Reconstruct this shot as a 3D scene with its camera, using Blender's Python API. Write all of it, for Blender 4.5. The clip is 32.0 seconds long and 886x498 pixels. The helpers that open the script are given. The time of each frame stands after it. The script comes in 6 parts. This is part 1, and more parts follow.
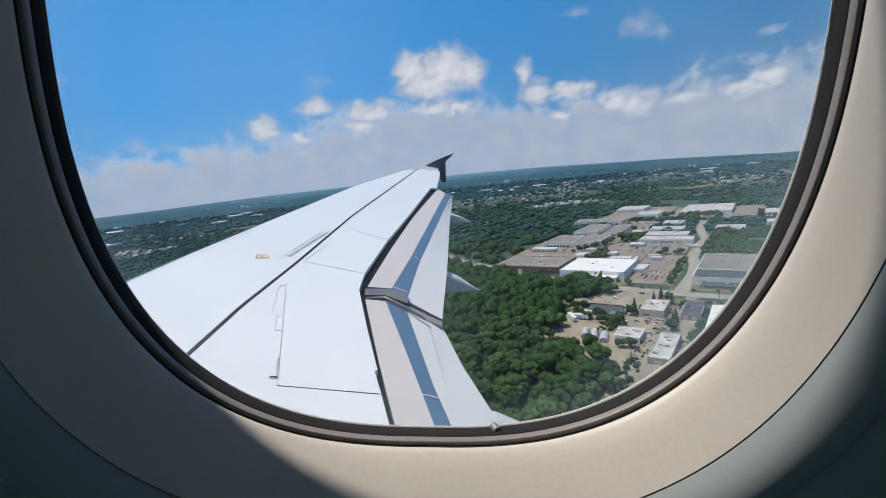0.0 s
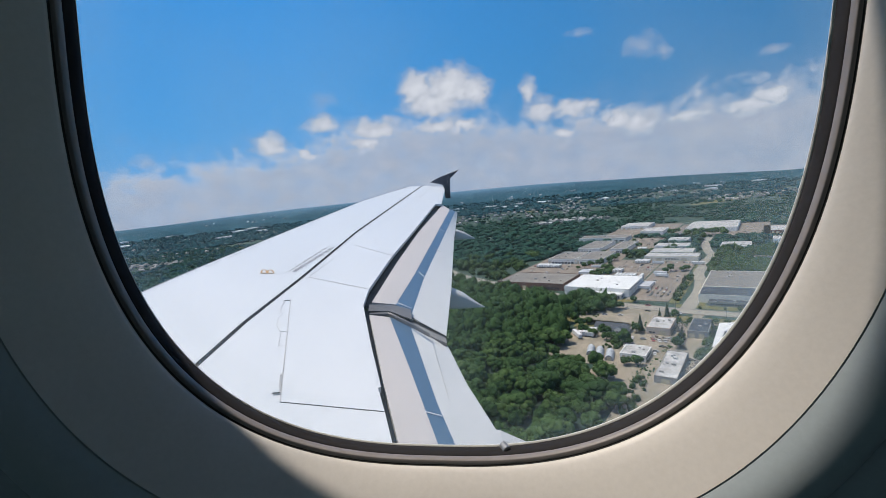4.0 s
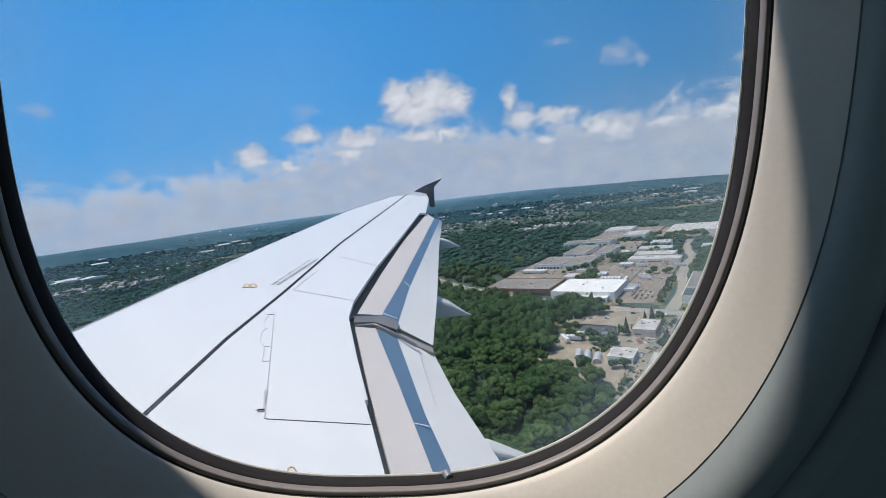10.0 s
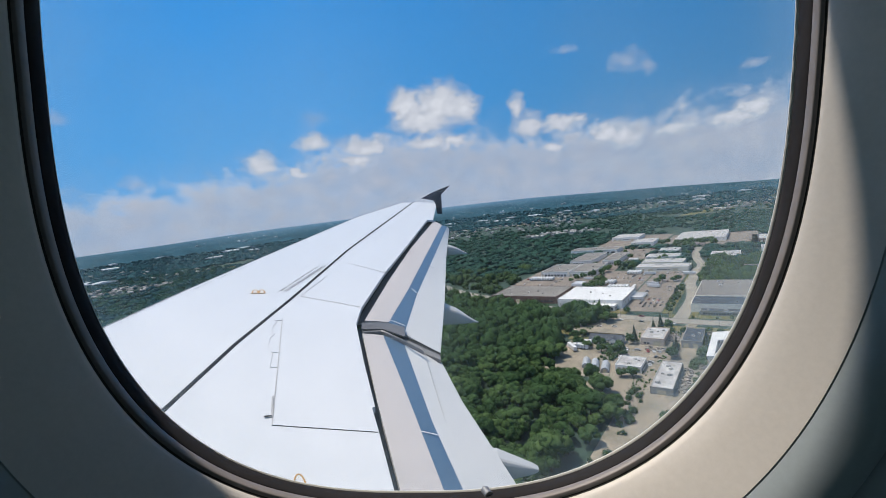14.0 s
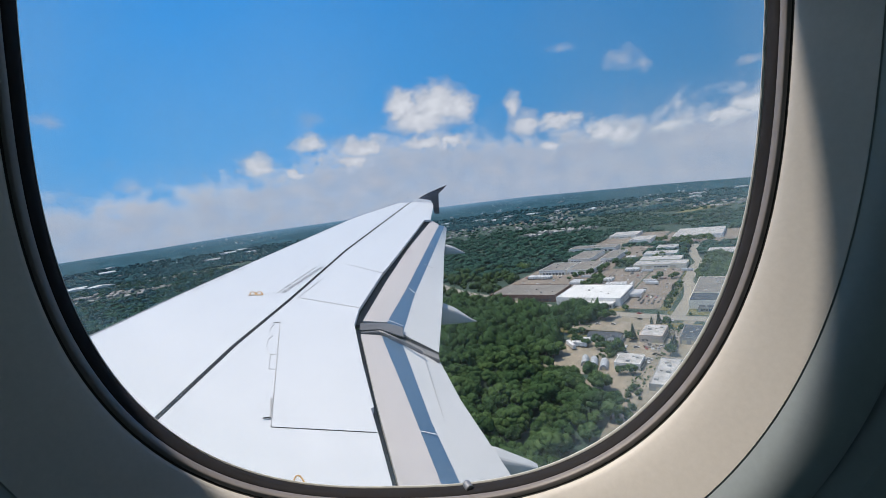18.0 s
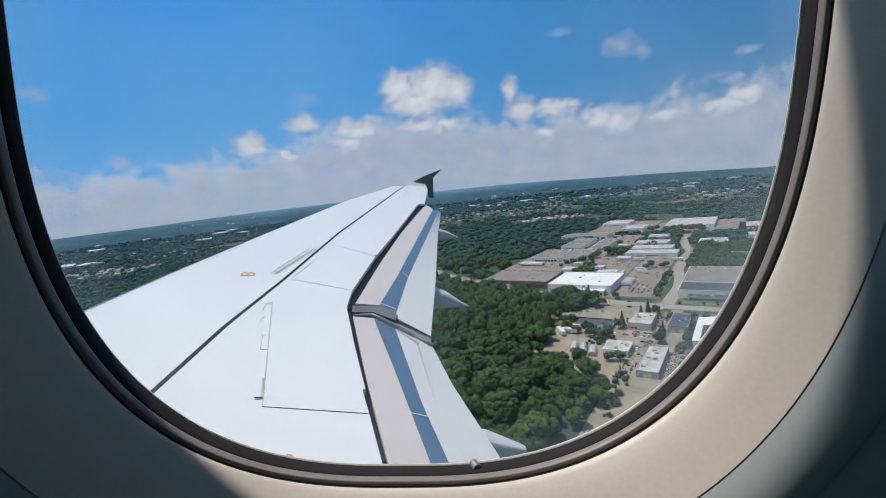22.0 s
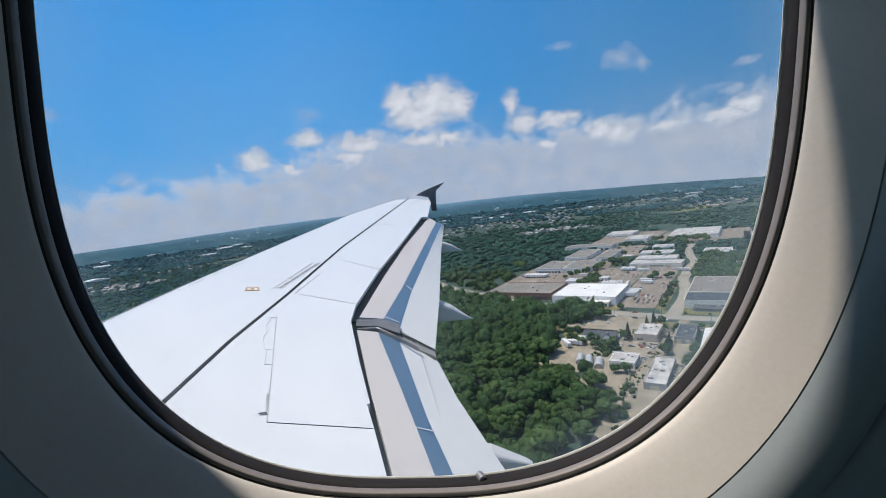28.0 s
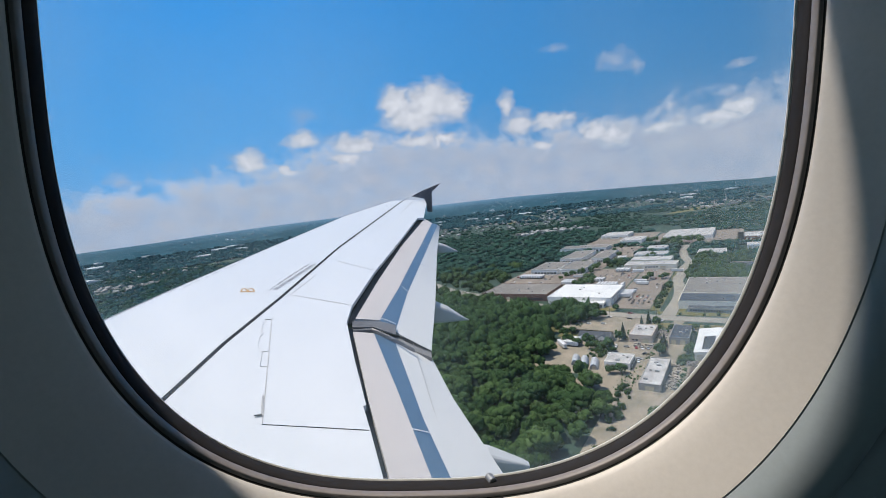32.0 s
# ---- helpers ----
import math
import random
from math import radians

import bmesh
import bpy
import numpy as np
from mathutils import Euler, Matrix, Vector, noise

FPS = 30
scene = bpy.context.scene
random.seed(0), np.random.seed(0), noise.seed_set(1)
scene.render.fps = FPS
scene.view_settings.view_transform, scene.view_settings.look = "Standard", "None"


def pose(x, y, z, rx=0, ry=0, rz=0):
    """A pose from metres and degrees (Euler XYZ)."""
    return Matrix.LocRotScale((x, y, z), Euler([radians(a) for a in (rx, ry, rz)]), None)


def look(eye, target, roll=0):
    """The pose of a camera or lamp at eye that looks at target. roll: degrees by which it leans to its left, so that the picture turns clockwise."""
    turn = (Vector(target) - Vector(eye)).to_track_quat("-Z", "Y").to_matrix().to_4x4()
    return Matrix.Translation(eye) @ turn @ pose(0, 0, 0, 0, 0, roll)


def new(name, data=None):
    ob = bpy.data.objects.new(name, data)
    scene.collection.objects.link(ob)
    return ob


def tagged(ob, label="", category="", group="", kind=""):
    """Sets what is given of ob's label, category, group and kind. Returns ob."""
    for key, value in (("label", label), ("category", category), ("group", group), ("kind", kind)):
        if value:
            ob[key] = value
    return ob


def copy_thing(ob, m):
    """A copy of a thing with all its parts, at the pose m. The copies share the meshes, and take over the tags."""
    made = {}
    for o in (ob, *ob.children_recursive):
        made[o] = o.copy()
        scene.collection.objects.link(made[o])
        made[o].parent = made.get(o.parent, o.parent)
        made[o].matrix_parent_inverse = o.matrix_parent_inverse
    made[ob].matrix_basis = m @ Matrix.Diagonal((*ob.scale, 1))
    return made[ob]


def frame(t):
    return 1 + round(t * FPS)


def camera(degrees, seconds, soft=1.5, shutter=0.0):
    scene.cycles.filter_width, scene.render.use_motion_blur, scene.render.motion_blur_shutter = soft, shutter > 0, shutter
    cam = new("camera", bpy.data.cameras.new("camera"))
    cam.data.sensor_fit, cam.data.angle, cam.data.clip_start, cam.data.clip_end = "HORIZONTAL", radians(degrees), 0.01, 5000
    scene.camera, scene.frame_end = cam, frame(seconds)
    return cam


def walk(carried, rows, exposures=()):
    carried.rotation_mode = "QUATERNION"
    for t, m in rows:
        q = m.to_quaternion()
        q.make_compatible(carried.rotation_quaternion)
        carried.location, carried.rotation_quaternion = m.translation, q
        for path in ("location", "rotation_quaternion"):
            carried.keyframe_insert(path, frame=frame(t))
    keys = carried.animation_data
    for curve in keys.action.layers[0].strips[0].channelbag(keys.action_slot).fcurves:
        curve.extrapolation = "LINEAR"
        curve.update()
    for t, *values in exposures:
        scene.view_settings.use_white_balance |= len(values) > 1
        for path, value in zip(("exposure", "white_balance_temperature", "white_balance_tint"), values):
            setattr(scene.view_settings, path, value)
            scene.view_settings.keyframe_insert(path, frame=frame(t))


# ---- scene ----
cam = camera(90.0, 32.0, soft=0.65)
EYE_HEIGHT = 120.0
# the aircraft's attitude: nose a little up
AIR = pose(0, 0, EYE_HEIGHT, 0.684, 6.281, -0.804)
ROWS = [
    (0, -0.0045, -0.0028, 119.9948, 80.70, 5.95, 0.76),
    (0.5, -0.0020, -0.0060, 119.9948, 82.09, 5.91, 1.33),
    (1, 0.0006, -0.0092, 119.9949, 82.32, 6.50, 0.82),
    (1.5, -0.0024, -0.0067, 119.9964, 82.04, 6.07, 0.80),
    (2, -0.0055, -0.0042, 119.9978, 82.11, 6.15, 0.95),
    (2.5, -0.0049, -0.0038, 119.9996, 81.76, 5.67, 0.52),
    (3, -0.0042, -0.0035, 120.0013, 83.04, 6.45, 1.01),
    (3.5, -0.0054, -0.0050, 119.9993, 82.61, 5.86, 1.23),
    (4, -0.0065, -0.0065, 119.9973, 82.82, 5.78, 1.34),
    (4.5, -0.0058, -0.0064, 119.9970, 82.26, 5.67, 1.35),
    (6.5, -0.0029, -0.0060, 119.9959, 83.23, 5.57, 0.99),
    (7, -0.0022, -0.0059, 119.9956, 82.89, 5.99, 0.65),
    (7.5, -0.0051, -0.0044, 119.9975, 82.14, 5.75, 0.97),
    (8, -0.0080, -0.0029, 119.9994, 82.91, 5.50, 1.12),
    (8.5, -0.0042, -0.0032, 120.0008, 84.41, 6.42, 0.99),
    (9, -0.0003, -0.0036, 120.0021, 83.73, 6.46, 0.33),
    (9.5, 0.0055, -0.0048, 120.0021, 84.19, 7.18, -0.10),
    (10, 0.0114, -0.0060, 120.0021, 83.67, 7.06, -0.64),
    (10.5, 0.0090, -0.0051, 120.0002, 83.73, 6.58, -0.13),
    (11, 0.0067, -0.0043, 119.9982, 82.58, 6.65, -0.61),
    (11.5, 0.0043, -0.0037, 119.9980, 81.88, 6.40, -0.98),
    (12, 0.0019, -0.0032, 119.9979, 82.25, 6.14, -0.87),
    (12.5, 0.0033, -0.0048, 119.9980, 81.91, 6.12, -0.77),
    (13, 0.0048, -0.0064, 119.9982, 83.27, 6.44, -0.66),
    (13.5, 0.0025, -0.0053, 120.0017, 84.41, 5.44, -0.02),
    (14, 0.0002, -0.0041, 120.0052, 84.67, 6.88, 0.26),
    (14.5, 0.0008, -0.0036, 120.0044, 83.73, 7.46, -0.72),
    (16.5, 0.0030, -0.0016, 120.0010, 83.75, 6.66, -0.25),
    (17, 0.0036, -0.0011, 120.0002, 83.26, 6.89, -0.46),
    (17.5, 0.0051, -0.0034, 120.0019, 84.57, 7.80, 0.08),
    (18, 0.0066, -0.0058, 120.0037, 84.59, 7.51, -0.07),
    (18.5, 0.0065, -0.0053, 120.0005, 83.11, 7.49, -0.91),
    (19, 0.0065, -0.0047, 119.9974, 83.11, 7.14, -0.74),
    (19.5, 0.0033, -0.0006, 119.9991, 82.11, 6.87, -1.35),
    (20, 0.0002, 0.0036, 120.0007, 83.21, 6.10, -0.92),
    (20.5, 0.0019, 0.0027, 120.0007, 82.08, 6.52, -1.09),
    (21, 0.0036, 0.0019, 120.0006, 82.41, 6.77, -1.00),
    (21.5, 0.0018, 0.0013, 120.0001, 81.75, 5.75, -1.25),
    (22, -0.0000, 0.0006, 119.9995, 82.52, 6.23, -0.82),
    (22.5, 0.0007, -0.0015, 119.9982, 82.68, 6.19, -0.94),
    (23, 0.0014, -0.0035, 119.9969, 83.26, 6.15, -0.60),
    (23.5, 0.0001, -0.0036, 119.9985, 83.80, 6.59, -0.53),
    (24, -0.0012, -0.0038, 120.0002, 83.27, 6.86, -0.32),
    (24.5, -0.0017, -0.0031, 120.0017, 84.53, 6.41, -0.01),
    (25, -0.0022, -0.0024, 120.0032, 84.24, 6.63, -0.16),
    (25.5, -0.0018, -0.0030, 120.0031, 83.93, 6.54, -0.16),
    (27.5, -0.0005, -0.0056, 120.0027, 83.53, 7.52, -0.71),
    (28, -0.0001, -0.0062, 120.0026, 84.19, 6.90, -0.44),
    (28.5, -0.0028, -0.0038, 120.0011, 84.13, 6.51, -0.48),
    (29, -0.0055, -0.0014, 119.9996, 83.68, 6.12, -0.53),
    (29.5, -0.0046, -0.0027, 120.0011, 84.29, 6.15, -0.32),
    (30, -0.0037, -0.0040, 120.0026, 84.29, 6.91, -0.36),
    (30.5, -0.0033, -0.0058, 120.0012, 83.27, 7.05, -0.70),
    (31, -0.0028, -0.0075, 119.9998, 83.79, 7.04, -0.78),
    (31.5, -0.0038, -0.0061, 120.0011, 84.04, 7.00, -1.17),
    (32, -0.0048, -0.0046, 120.0024, 84.28, 6.86, -1.00),
]
walk(cam, [(t, pose(*p)) for t, *p in ROWS], exposures=[(0, 0.06), (4, 0.05), (8, 0.08), (14, 0.07), (17.5, 0.06), (20, 0.07), (21, 0.0), (22, 0.0), (24, -0.04), (26, 0.02), (30, 0.13), (32, 0.13)])

# ---- light ----
SUN = Vector((-0.37, 0.14, 0.915)).normalized()
lamp = bpy.data.lights.new("sun", "SUN")
lamp.energy, lamp.angle, lamp.color = 4.55, radians(0.9), (1.0, 0.90, 0.765)
new("sun", lamp).matrix_world = look(SUN * 50, (0, 0, 0))

world = bpy.data.worlds.new("world")
scene.world = world
world.use_nodes = True
wt = world.node_tree
wt.nodes.clear()


def wmath(op, a, b=None, clamp=False):
    n = wt.nodes.new("ShaderNodeMath")
    n.operation, n.use_clamp = op, clamp
    for i, s in enumerate((a, b)):
        if s is None:
            continue
        if isinstance(s, (int, float)):
            n.inputs[i].default_value = s
        else:
            wt.links.new(s, n.inputs[i])
    return n.outputs[0]


def wvec(op, a, b=None):
    n = wt.nodes.new("ShaderNodeVectorMath")
    n.operation = op
    for i, s in enumerate((a, b)):
        if s is None:
            continue
        if isinstance(s, tuple):
            n.inputs[i].default_value = s
        else:
            wt.links.new(s, n.inputs[i])
    return n


def wmix(fac, a, b):
    n = wt.nodes.new("ShaderNodeMix")
    n.data_type = "RGBA"
    for s, i in ((fac, 0), (a, 6), (b, 7)):
        if isinstance(s, (tuple, float)):
            n.inputs[i].default_value = s
        else:
            wt.links.new(s, n.inputs[i])
    return n.outputs[2]


sky = wt.nodes.new("ShaderNodeTexSky")
sky.sky_type, sky.sun_disc = "NISHITA", False
sky.sun_elevation, sky.sun_rotation = math.asin(SUN.z), math.atan2(SUN.x, SUN.y)
sky.altitude, sky.air_density, sky.dust_density, sky.ozone_density = 100, 1.0, 0.6, 2.5
way = wt.nodes.new("ShaderNodeTexCoord").outputs["Generated"]
sep = wt.nodes.new("ShaderNodeSeparateXYZ")
wt.links.new(way, sep.inputs[0])
az = wmath("MULTIPLY", wmath("ARCTAN2", sep.outputs[0], sep.outputs[1]), 57.2958)
el = wmath("MULTIPLY", wmath("ARCSINE", sep.outputs[2]), 57.2958)
comb = wt.nodes.new("ShaderNodeCombineXYZ")
wt.links.new(az, comb.inputs[0])
wt.links.new(el, comb.inputs[1])
flat = comb.outputs[0]


def wnoise(vec, scale, detail, rough=0.55):
    n = wt.nodes.new("ShaderNodeTexNoise")
    n.inputs["Scale"].default_value = scale
    n.inputs["Detail"].default_value = detail
    n.inputs["Roughness"].default_value = rough
    wt.links.new(vec, n.inputs["Vector"])
    return n


stretch = wvec("MULTIPLY", flat, (1.0, 1.35, 1.0)).outputs[0]
warp = wnoise(stretch, 0.5, 3, 0.5)
shift = wvec("MULTIPLY", wvec("SUBTRACT", warp.outputs["Color"], (0.5, 0.5, 0.5)).outputs[0], (2.4, 2.0, 0.0)).outputs[0]
bent = wvec("ADD", flat, shift).outputs[0]
# cumulus heads: azimuth, elevation, half width, half height (degrees)
HEADS = [(-3.4, 12.8, 2.24, 2.02), (0.7, 12.6, 3.58, 2.58), (3.8, 12.0, 2.02, 1.79), (-1.3, 11.0, 4.03, 1.68)]
HEAPS = [(-9.1, 8.5, 3.9, 1.4), (-10.4, 7.0, 2.4, 1.0), (-21.6, 7.6, 1.9, 1.2), (-17.6, 6.2, 1.4, 0.8), (-15.2, 9.7, 1.8, 0.9), (2.3, 8.0, 2.0, 0.8), (-0.9, 8.3, 3.6, 1.0), (10.3, 11.0, 0.9, 1.4), (11.6, 8.7, 1.8, 1.5), (15.3, 8.4, 3.3, 0.8), (17.6, 8.6, 1.2, 0.6), (14.2, 5.6, 1.6, 0.7), (20.3, 6.4, 1.9, 1.3), (22.5, 5.7, 2.4, 1.4), (35.1, 6.7, 2.1, 1.1), (33.1, 5.6, 2.5, 1.0), (27.2, 5.7, 3.3, 0.8)]
WISPS = [(16.8, 16.5, 1.4, 0.8), (23.1, 14.2, 2.0, 1.2), (25.0, 13.0, 1.2, 0.8), (-14.7, 12.2, 1.7, 0.9), (-34.2, 6.5, 1.4, 0.8), (-40.2, 12.9, 1.2, 0.8), (35.0, 10.7, 1.2, 0.7), (-28.0, 5.5, 3.0, 0.8), (40.5, 7.0, 3.0, 1.2)]


def heads(rows):
    total = None
    for a, e, w, h in rows:
        d = wvec("LENGTH", wvec("MULTIPLY", wvec("SUBTRACT", bent, (a, e, 0.0)).outputs[0], (1 / w, 1 / h, 0.0)).outputs[0]).outputs["Value"]
        v = wmath("SUBTRACT", 1.0, d)
        total = v if total is None else wmath("MAXIMUM", total, v)
    return total




def billow(vec):
    """Rounded heaps with a little fringe, about zero on average."""
    v = wt.nodes.new("ShaderNodeTexVoronoi")
    v.feature = "SMOOTH_F1"
    v.inputs["Scale"].default_value, v.inputs["Smoothness"].default_value, v.inputs["Detail"].default_value = 0.58, 0.7, 0.6
    wt.links.new(vec, v.inputs["Vector"])
    return wmath("ADD", wmath("MULTIPLY", wmath("SUBTRACT", 0.46, v.outputs["Distance"]), 0.9), wmath("MULTIPLY", wmath("SUBTRACT", wnoise(vec, 0.8, 2, 0.45).outputs["Fac"], 0.5), 0.9))


fine = billow(stretch)
relief = wmath("SUBTRACT", fine, billow(wvec("ADD", stretch, (-0.32, 0.42, 0.0)).outputs[0]))
lump = wmath("SUBTRACT", wnoise(bent, 0.5, 3, 0.5).outputs["Fac"], 0.5)
broad = wmath("SUBTRACT", wnoise(stretch, 0.3, 4).outputs["Fac"], 0.5)
form = wmath("ADD", wmath("MAXIMUM", wmath("MULTIPLY", heads(HEADS), 1.6), wmath("MULTIPLY", heads(HEAPS), 1.15)), wmath("MULTIPLY", fine, 0.62))
solid = wmath("MULTIPLY", wmath("ADD", form, 0.62), 0.9, True)
thin = wmath("MULTIPLY", wmath("ADD", wmath("ADD", heads(WISPS), wmath("MULTIPLY", fine, 0.8)), 0.28), 0.5, True)
# the bank of cloud that lies along the whole horizon: azimuth and height of its top
TOPS = [(-60, 4.6), (-42, 4.4), (-33, 4.8), (-24, 5.7), (-17.5, 6.6), (-12, 8.0), (-4.8, 8.7), (2.3, 8.2), (9.2, 7.0), (16, 6.8), (20, 7.1), (25.5, 6.8), (31, 6.6), (35, 7.3), (38.3, 7.0), (60, 5.9)]
ramp_at = wt.nodes.new("ShaderNodeMapRange")
ramp_at.inputs[1].default_value, ramp_at.inputs[2].default_value = -60.0, 60.0
wt.links.new(az, ramp_at.inputs[0])
tops = wt.nodes.new("ShaderNodeValToRGB")
tops.color_ramp.interpolation = "B_SPLINE"
while len(tops.color_ramp.elements) < len(TOPS):
    tops.color_ramp.elements.new(0.5)
for el_, (a, e) in zip(tops.color_ramp.elements, TOPS):
    el_.position = (a + 60) / 120
for k, (a, e) in enumerate(TOPS):
    tops.color_ramp.elements[k].color = (e / 10, e / 10, e / 10, 1)
wt.links.new(ramp_at.outputs[0], tops.inputs[0])
bank_top = wmath("ADD", wmath("MULTIPLY", tops.outputs[0], 10.0), wmath("ADD", wmath("MULTIPLY", broad, 4.0), wmath("ADD", wmath("MULTIPLY", lump, 4.5), wmath("MULTIPLY", fine, 1.3))))
crest = wmath("SUBTRACT", wmath("ADD", bank_top, 2.0), el)
bank = wmath("MULTIPLY", crest, 0.36, True)
bank = wmath("MULTIPLY", bank, wmath("ADD", 0.84, wmath("MULTIPLY", broad, 0.7)), True)
# its lumpy crest catches the sun
lit = wmath("MULTIPLY", wmath("SUBTRACT", 1.0, wmath("MULTIPLY", wmath("ABSOLUTE", wmath("SUBTRACT", crest, 1.6)), 0.55)), 0.5, True)
# thin veil over the bank
veil = wmath("MULTIPLY", wmath("SUBTRACT", wmath("ADD", bank_top, 4.5), el), 0.03, True)
# unseen scattered cumulus, high up and all round, added to whiten the fill light
high = wnoise(way, 3.2, 6, 0.55).outputs["Fac"]
high = wmath("MULTIPLY", wmath("MULTIPLY", wmath("SUBTRACT", high, 0.40), 6.0, True), wmath("MULTIPLY", wmath("SUBTRACT", el, 30.0), 0.1, True))
solid = wmath("MAXIMUM", solid, high)
cover = wmath("MAXIMUM", wmath("MAXIMUM", solid, thin), wmath("MAXIMUM", bank, veil), True)
puff = wmath("MULTIPLY", wmath("ADD", wmath("ADD", wmath("MAXIMUM", wmath("MULTIPLY", form, 0.85), wmath("ADD", wmath("SUBTRACT", lit, 0.16), wmath("MULTIPLY", lump, 0.9))), wmath("ADD", wmath("MULTIPLY", fine, 0.16), wmath("MULTIPLY", wmath("MULTIPLY", relief, 0.55), wmath("ADD", wmath("MULTIPLY", solid, 0.8), 0.2)))), 0.26), 0.75, True)
tone = wmix(puff, (4.85, 5.3, 6.4, 1), (7.9, 8.1, 8.75, 1))
clear = wmix(wmath("MULTIPLY", el, 0.03, True), (1.05, 3.8, 7.45, 1), (0.22, 2.7, 7.4, 1))
deep = wmix(0.96, sky.outputs[0], clear)
# the clear sky is brighter towards the sun's side
glow = wmath("SUBTRACT", 1.03, wmath("MULTIPLY", wmath("MINIMUM", wmath("MAXIMUM", az, -16.0), 60.0), 0.008))
side = wvec("SCALE", deep)
wt.links.new(glow, side.inputs["Scale"])
scene_sky = wmix(cover, side.outputs[0], tone)
back = wt.nodes.new("ShaderNodeBackground")
back.inputs[1].default_value = 0.09
wt.links.new(scene_sky, back.inputs[0])
wt.links.new(back.outputs[0], wt.nodes.new("ShaderNodeOutputWorld").inputs[0])

# ---- materials ----
def mat(name, base, rough=0.6, metal=0.0, var=0.25, scale=1.0, bump=0.0, dark=None, fine=12.0, rnd=0.0, spec=0.5, island=False, leafy=0.0):
    """A surface with stains at one scale, grain at another, and relief; leafy: the share of light that passes through."""
    m = bpy.data.materials.new(name)
    m.use_nodes = True
    nt = m.node_tree
    bsdf = nt.nodes["Principled BSDF"]
    bsdf.inputs["Roughness"].default_value, bsdf.inputs["Metallic"].default_value = rough, metal
    bsdf.inputs["Specular IOR Level"].default_value = spec
    tc = nt.nodes.new("ShaderNodeTexCoord")
    big, small = nt.nodes.new("ShaderNodeTexNoise"), nt.nodes.new("ShaderNodeTexNoise")
    for n, s, d in ((big, scale, 5), (small, scale * fine, 4)):
        n.inputs["Scale"].default_value, n.inputs["Detail"].default_value = s, d
        n.inputs["Roughness"].default_value = 0.62
        nt.links.new(tc.outputs["Object"], n.inputs["Vector"])
    dark = dark or tuple(c * (1 - var) for c in base)
    ramp = nt.nodes.new("ShaderNodeMapRange")
    ramp.inputs[1].default_value, ramp.inputs[2].default_value = 0.32, 0.68
    nt.links.new(big.outputs["Fac"], ramp.inputs[0])
    mix = nt.nodes.new("ShaderNodeMix")
    mix.data_type = "RGBA"
    mix.inputs[6].default_value, mix.inputs[7].default_value = (*dark, 1), (*base, 1)
    nt.links.new(ramp.outputs[0], mix.inputs[0])
    hsv = nt.nodes.new("ShaderNodeHueSaturation")
    nt.links.new(mix.outputs[2], hsv.inputs["Color"])
    val = nt.nodes.new("ShaderNodeMapRange")
    val.inputs[1].default_value, val.inputs[2].default_value = 0.3, 0.7
    val.inputs[3].default_value, val.inputs[4].default_value = 1 - var * 0.7, 1 + var * 0.5
    nt.links.new(small.outputs["Fac"], val.inputs[0])
    last = val.outputs[0]
    if rnd or island:
        src = nt.nodes.new("ShaderNodeNewGeometry").outputs["Random Per Island"] if island else nt.nodes.new("ShaderNodeObjectInfo").outputs["Random"]
        r = rnd or 0.35
        vr = nt.nodes.new("ShaderNodeMapRange")
        vr.inputs[3].default_value, vr.inputs[4].default_value = 1 - r, 1 + r
        nt.links.new(src, vr.inputs[0])
        mul = nt.nodes.new("ShaderNodeMath")
        mul.operation = "MULTIPLY"
        nt.links.new(last, mul.inputs[0])
        nt.links.new(vr.outputs[0], mul.inputs[1])
        last = mul.outputs[0]
        hue = nt.nodes.new("ShaderNodeMapRange")
        hue.inputs[3].default_value, hue.inputs[4].default_value = 0.5 + r * 0.06, 0.5 - r * 0.06
        nt.links.new(src, hue.inputs[0])
        nt.links.new(hue.outputs[0], hsv.inputs["Hue"])
    nt.links.new(last, hsv.inputs["Value"])
    nt.links.new(hsv.outputs[0], bsdf.inputs["Base Color"])
    rr = nt.nodes.new("ShaderNodeMapRange")
    rr.inputs[3].default_value, rr.inputs[4].default_value = max(rough - 0.1, 0.02), min(rough + 0.1, 1)
    nt.links.new(small.outputs["Fac"], rr.inputs[0])
    nt.links.new(rr.outputs[0], bsdf.inputs["Roughness"])
    if bump:
        b = nt.nodes.new("ShaderNodeBump")
        b.inputs["Strength"].default_value, b.inputs["Distance"].default_value = 0.6, bump
        nt.links.new(small.outputs["Fac"], b.inputs["Height"])
        nt.links.new(b.outputs[0], bsdf.inputs["Normal"])
    if leafy:
        through_, both = nt.nodes.new("ShaderNodeBsdfTranslucent"), nt.nodes.new("ShaderNodeMixShader")
        both.inputs[0].default_value = leafy
        nt.links.new(hsv.outputs[0], through_.inputs[0])
        nt.links.new(bsdf.outputs[0], both.inputs[1])
        nt.links.new(through_.outputs[0], both.inputs[2])
        nt.links.new(both.outputs[0], nt.nodes["Material Output"].inputs[0])
    return m


# the window's outline: centre, half width, half height, squareness
WIN_C, WIN_A, WIN_B, WIN_N = (-0.0115, 0.0450), 0.1177, 0.1403, 2.5


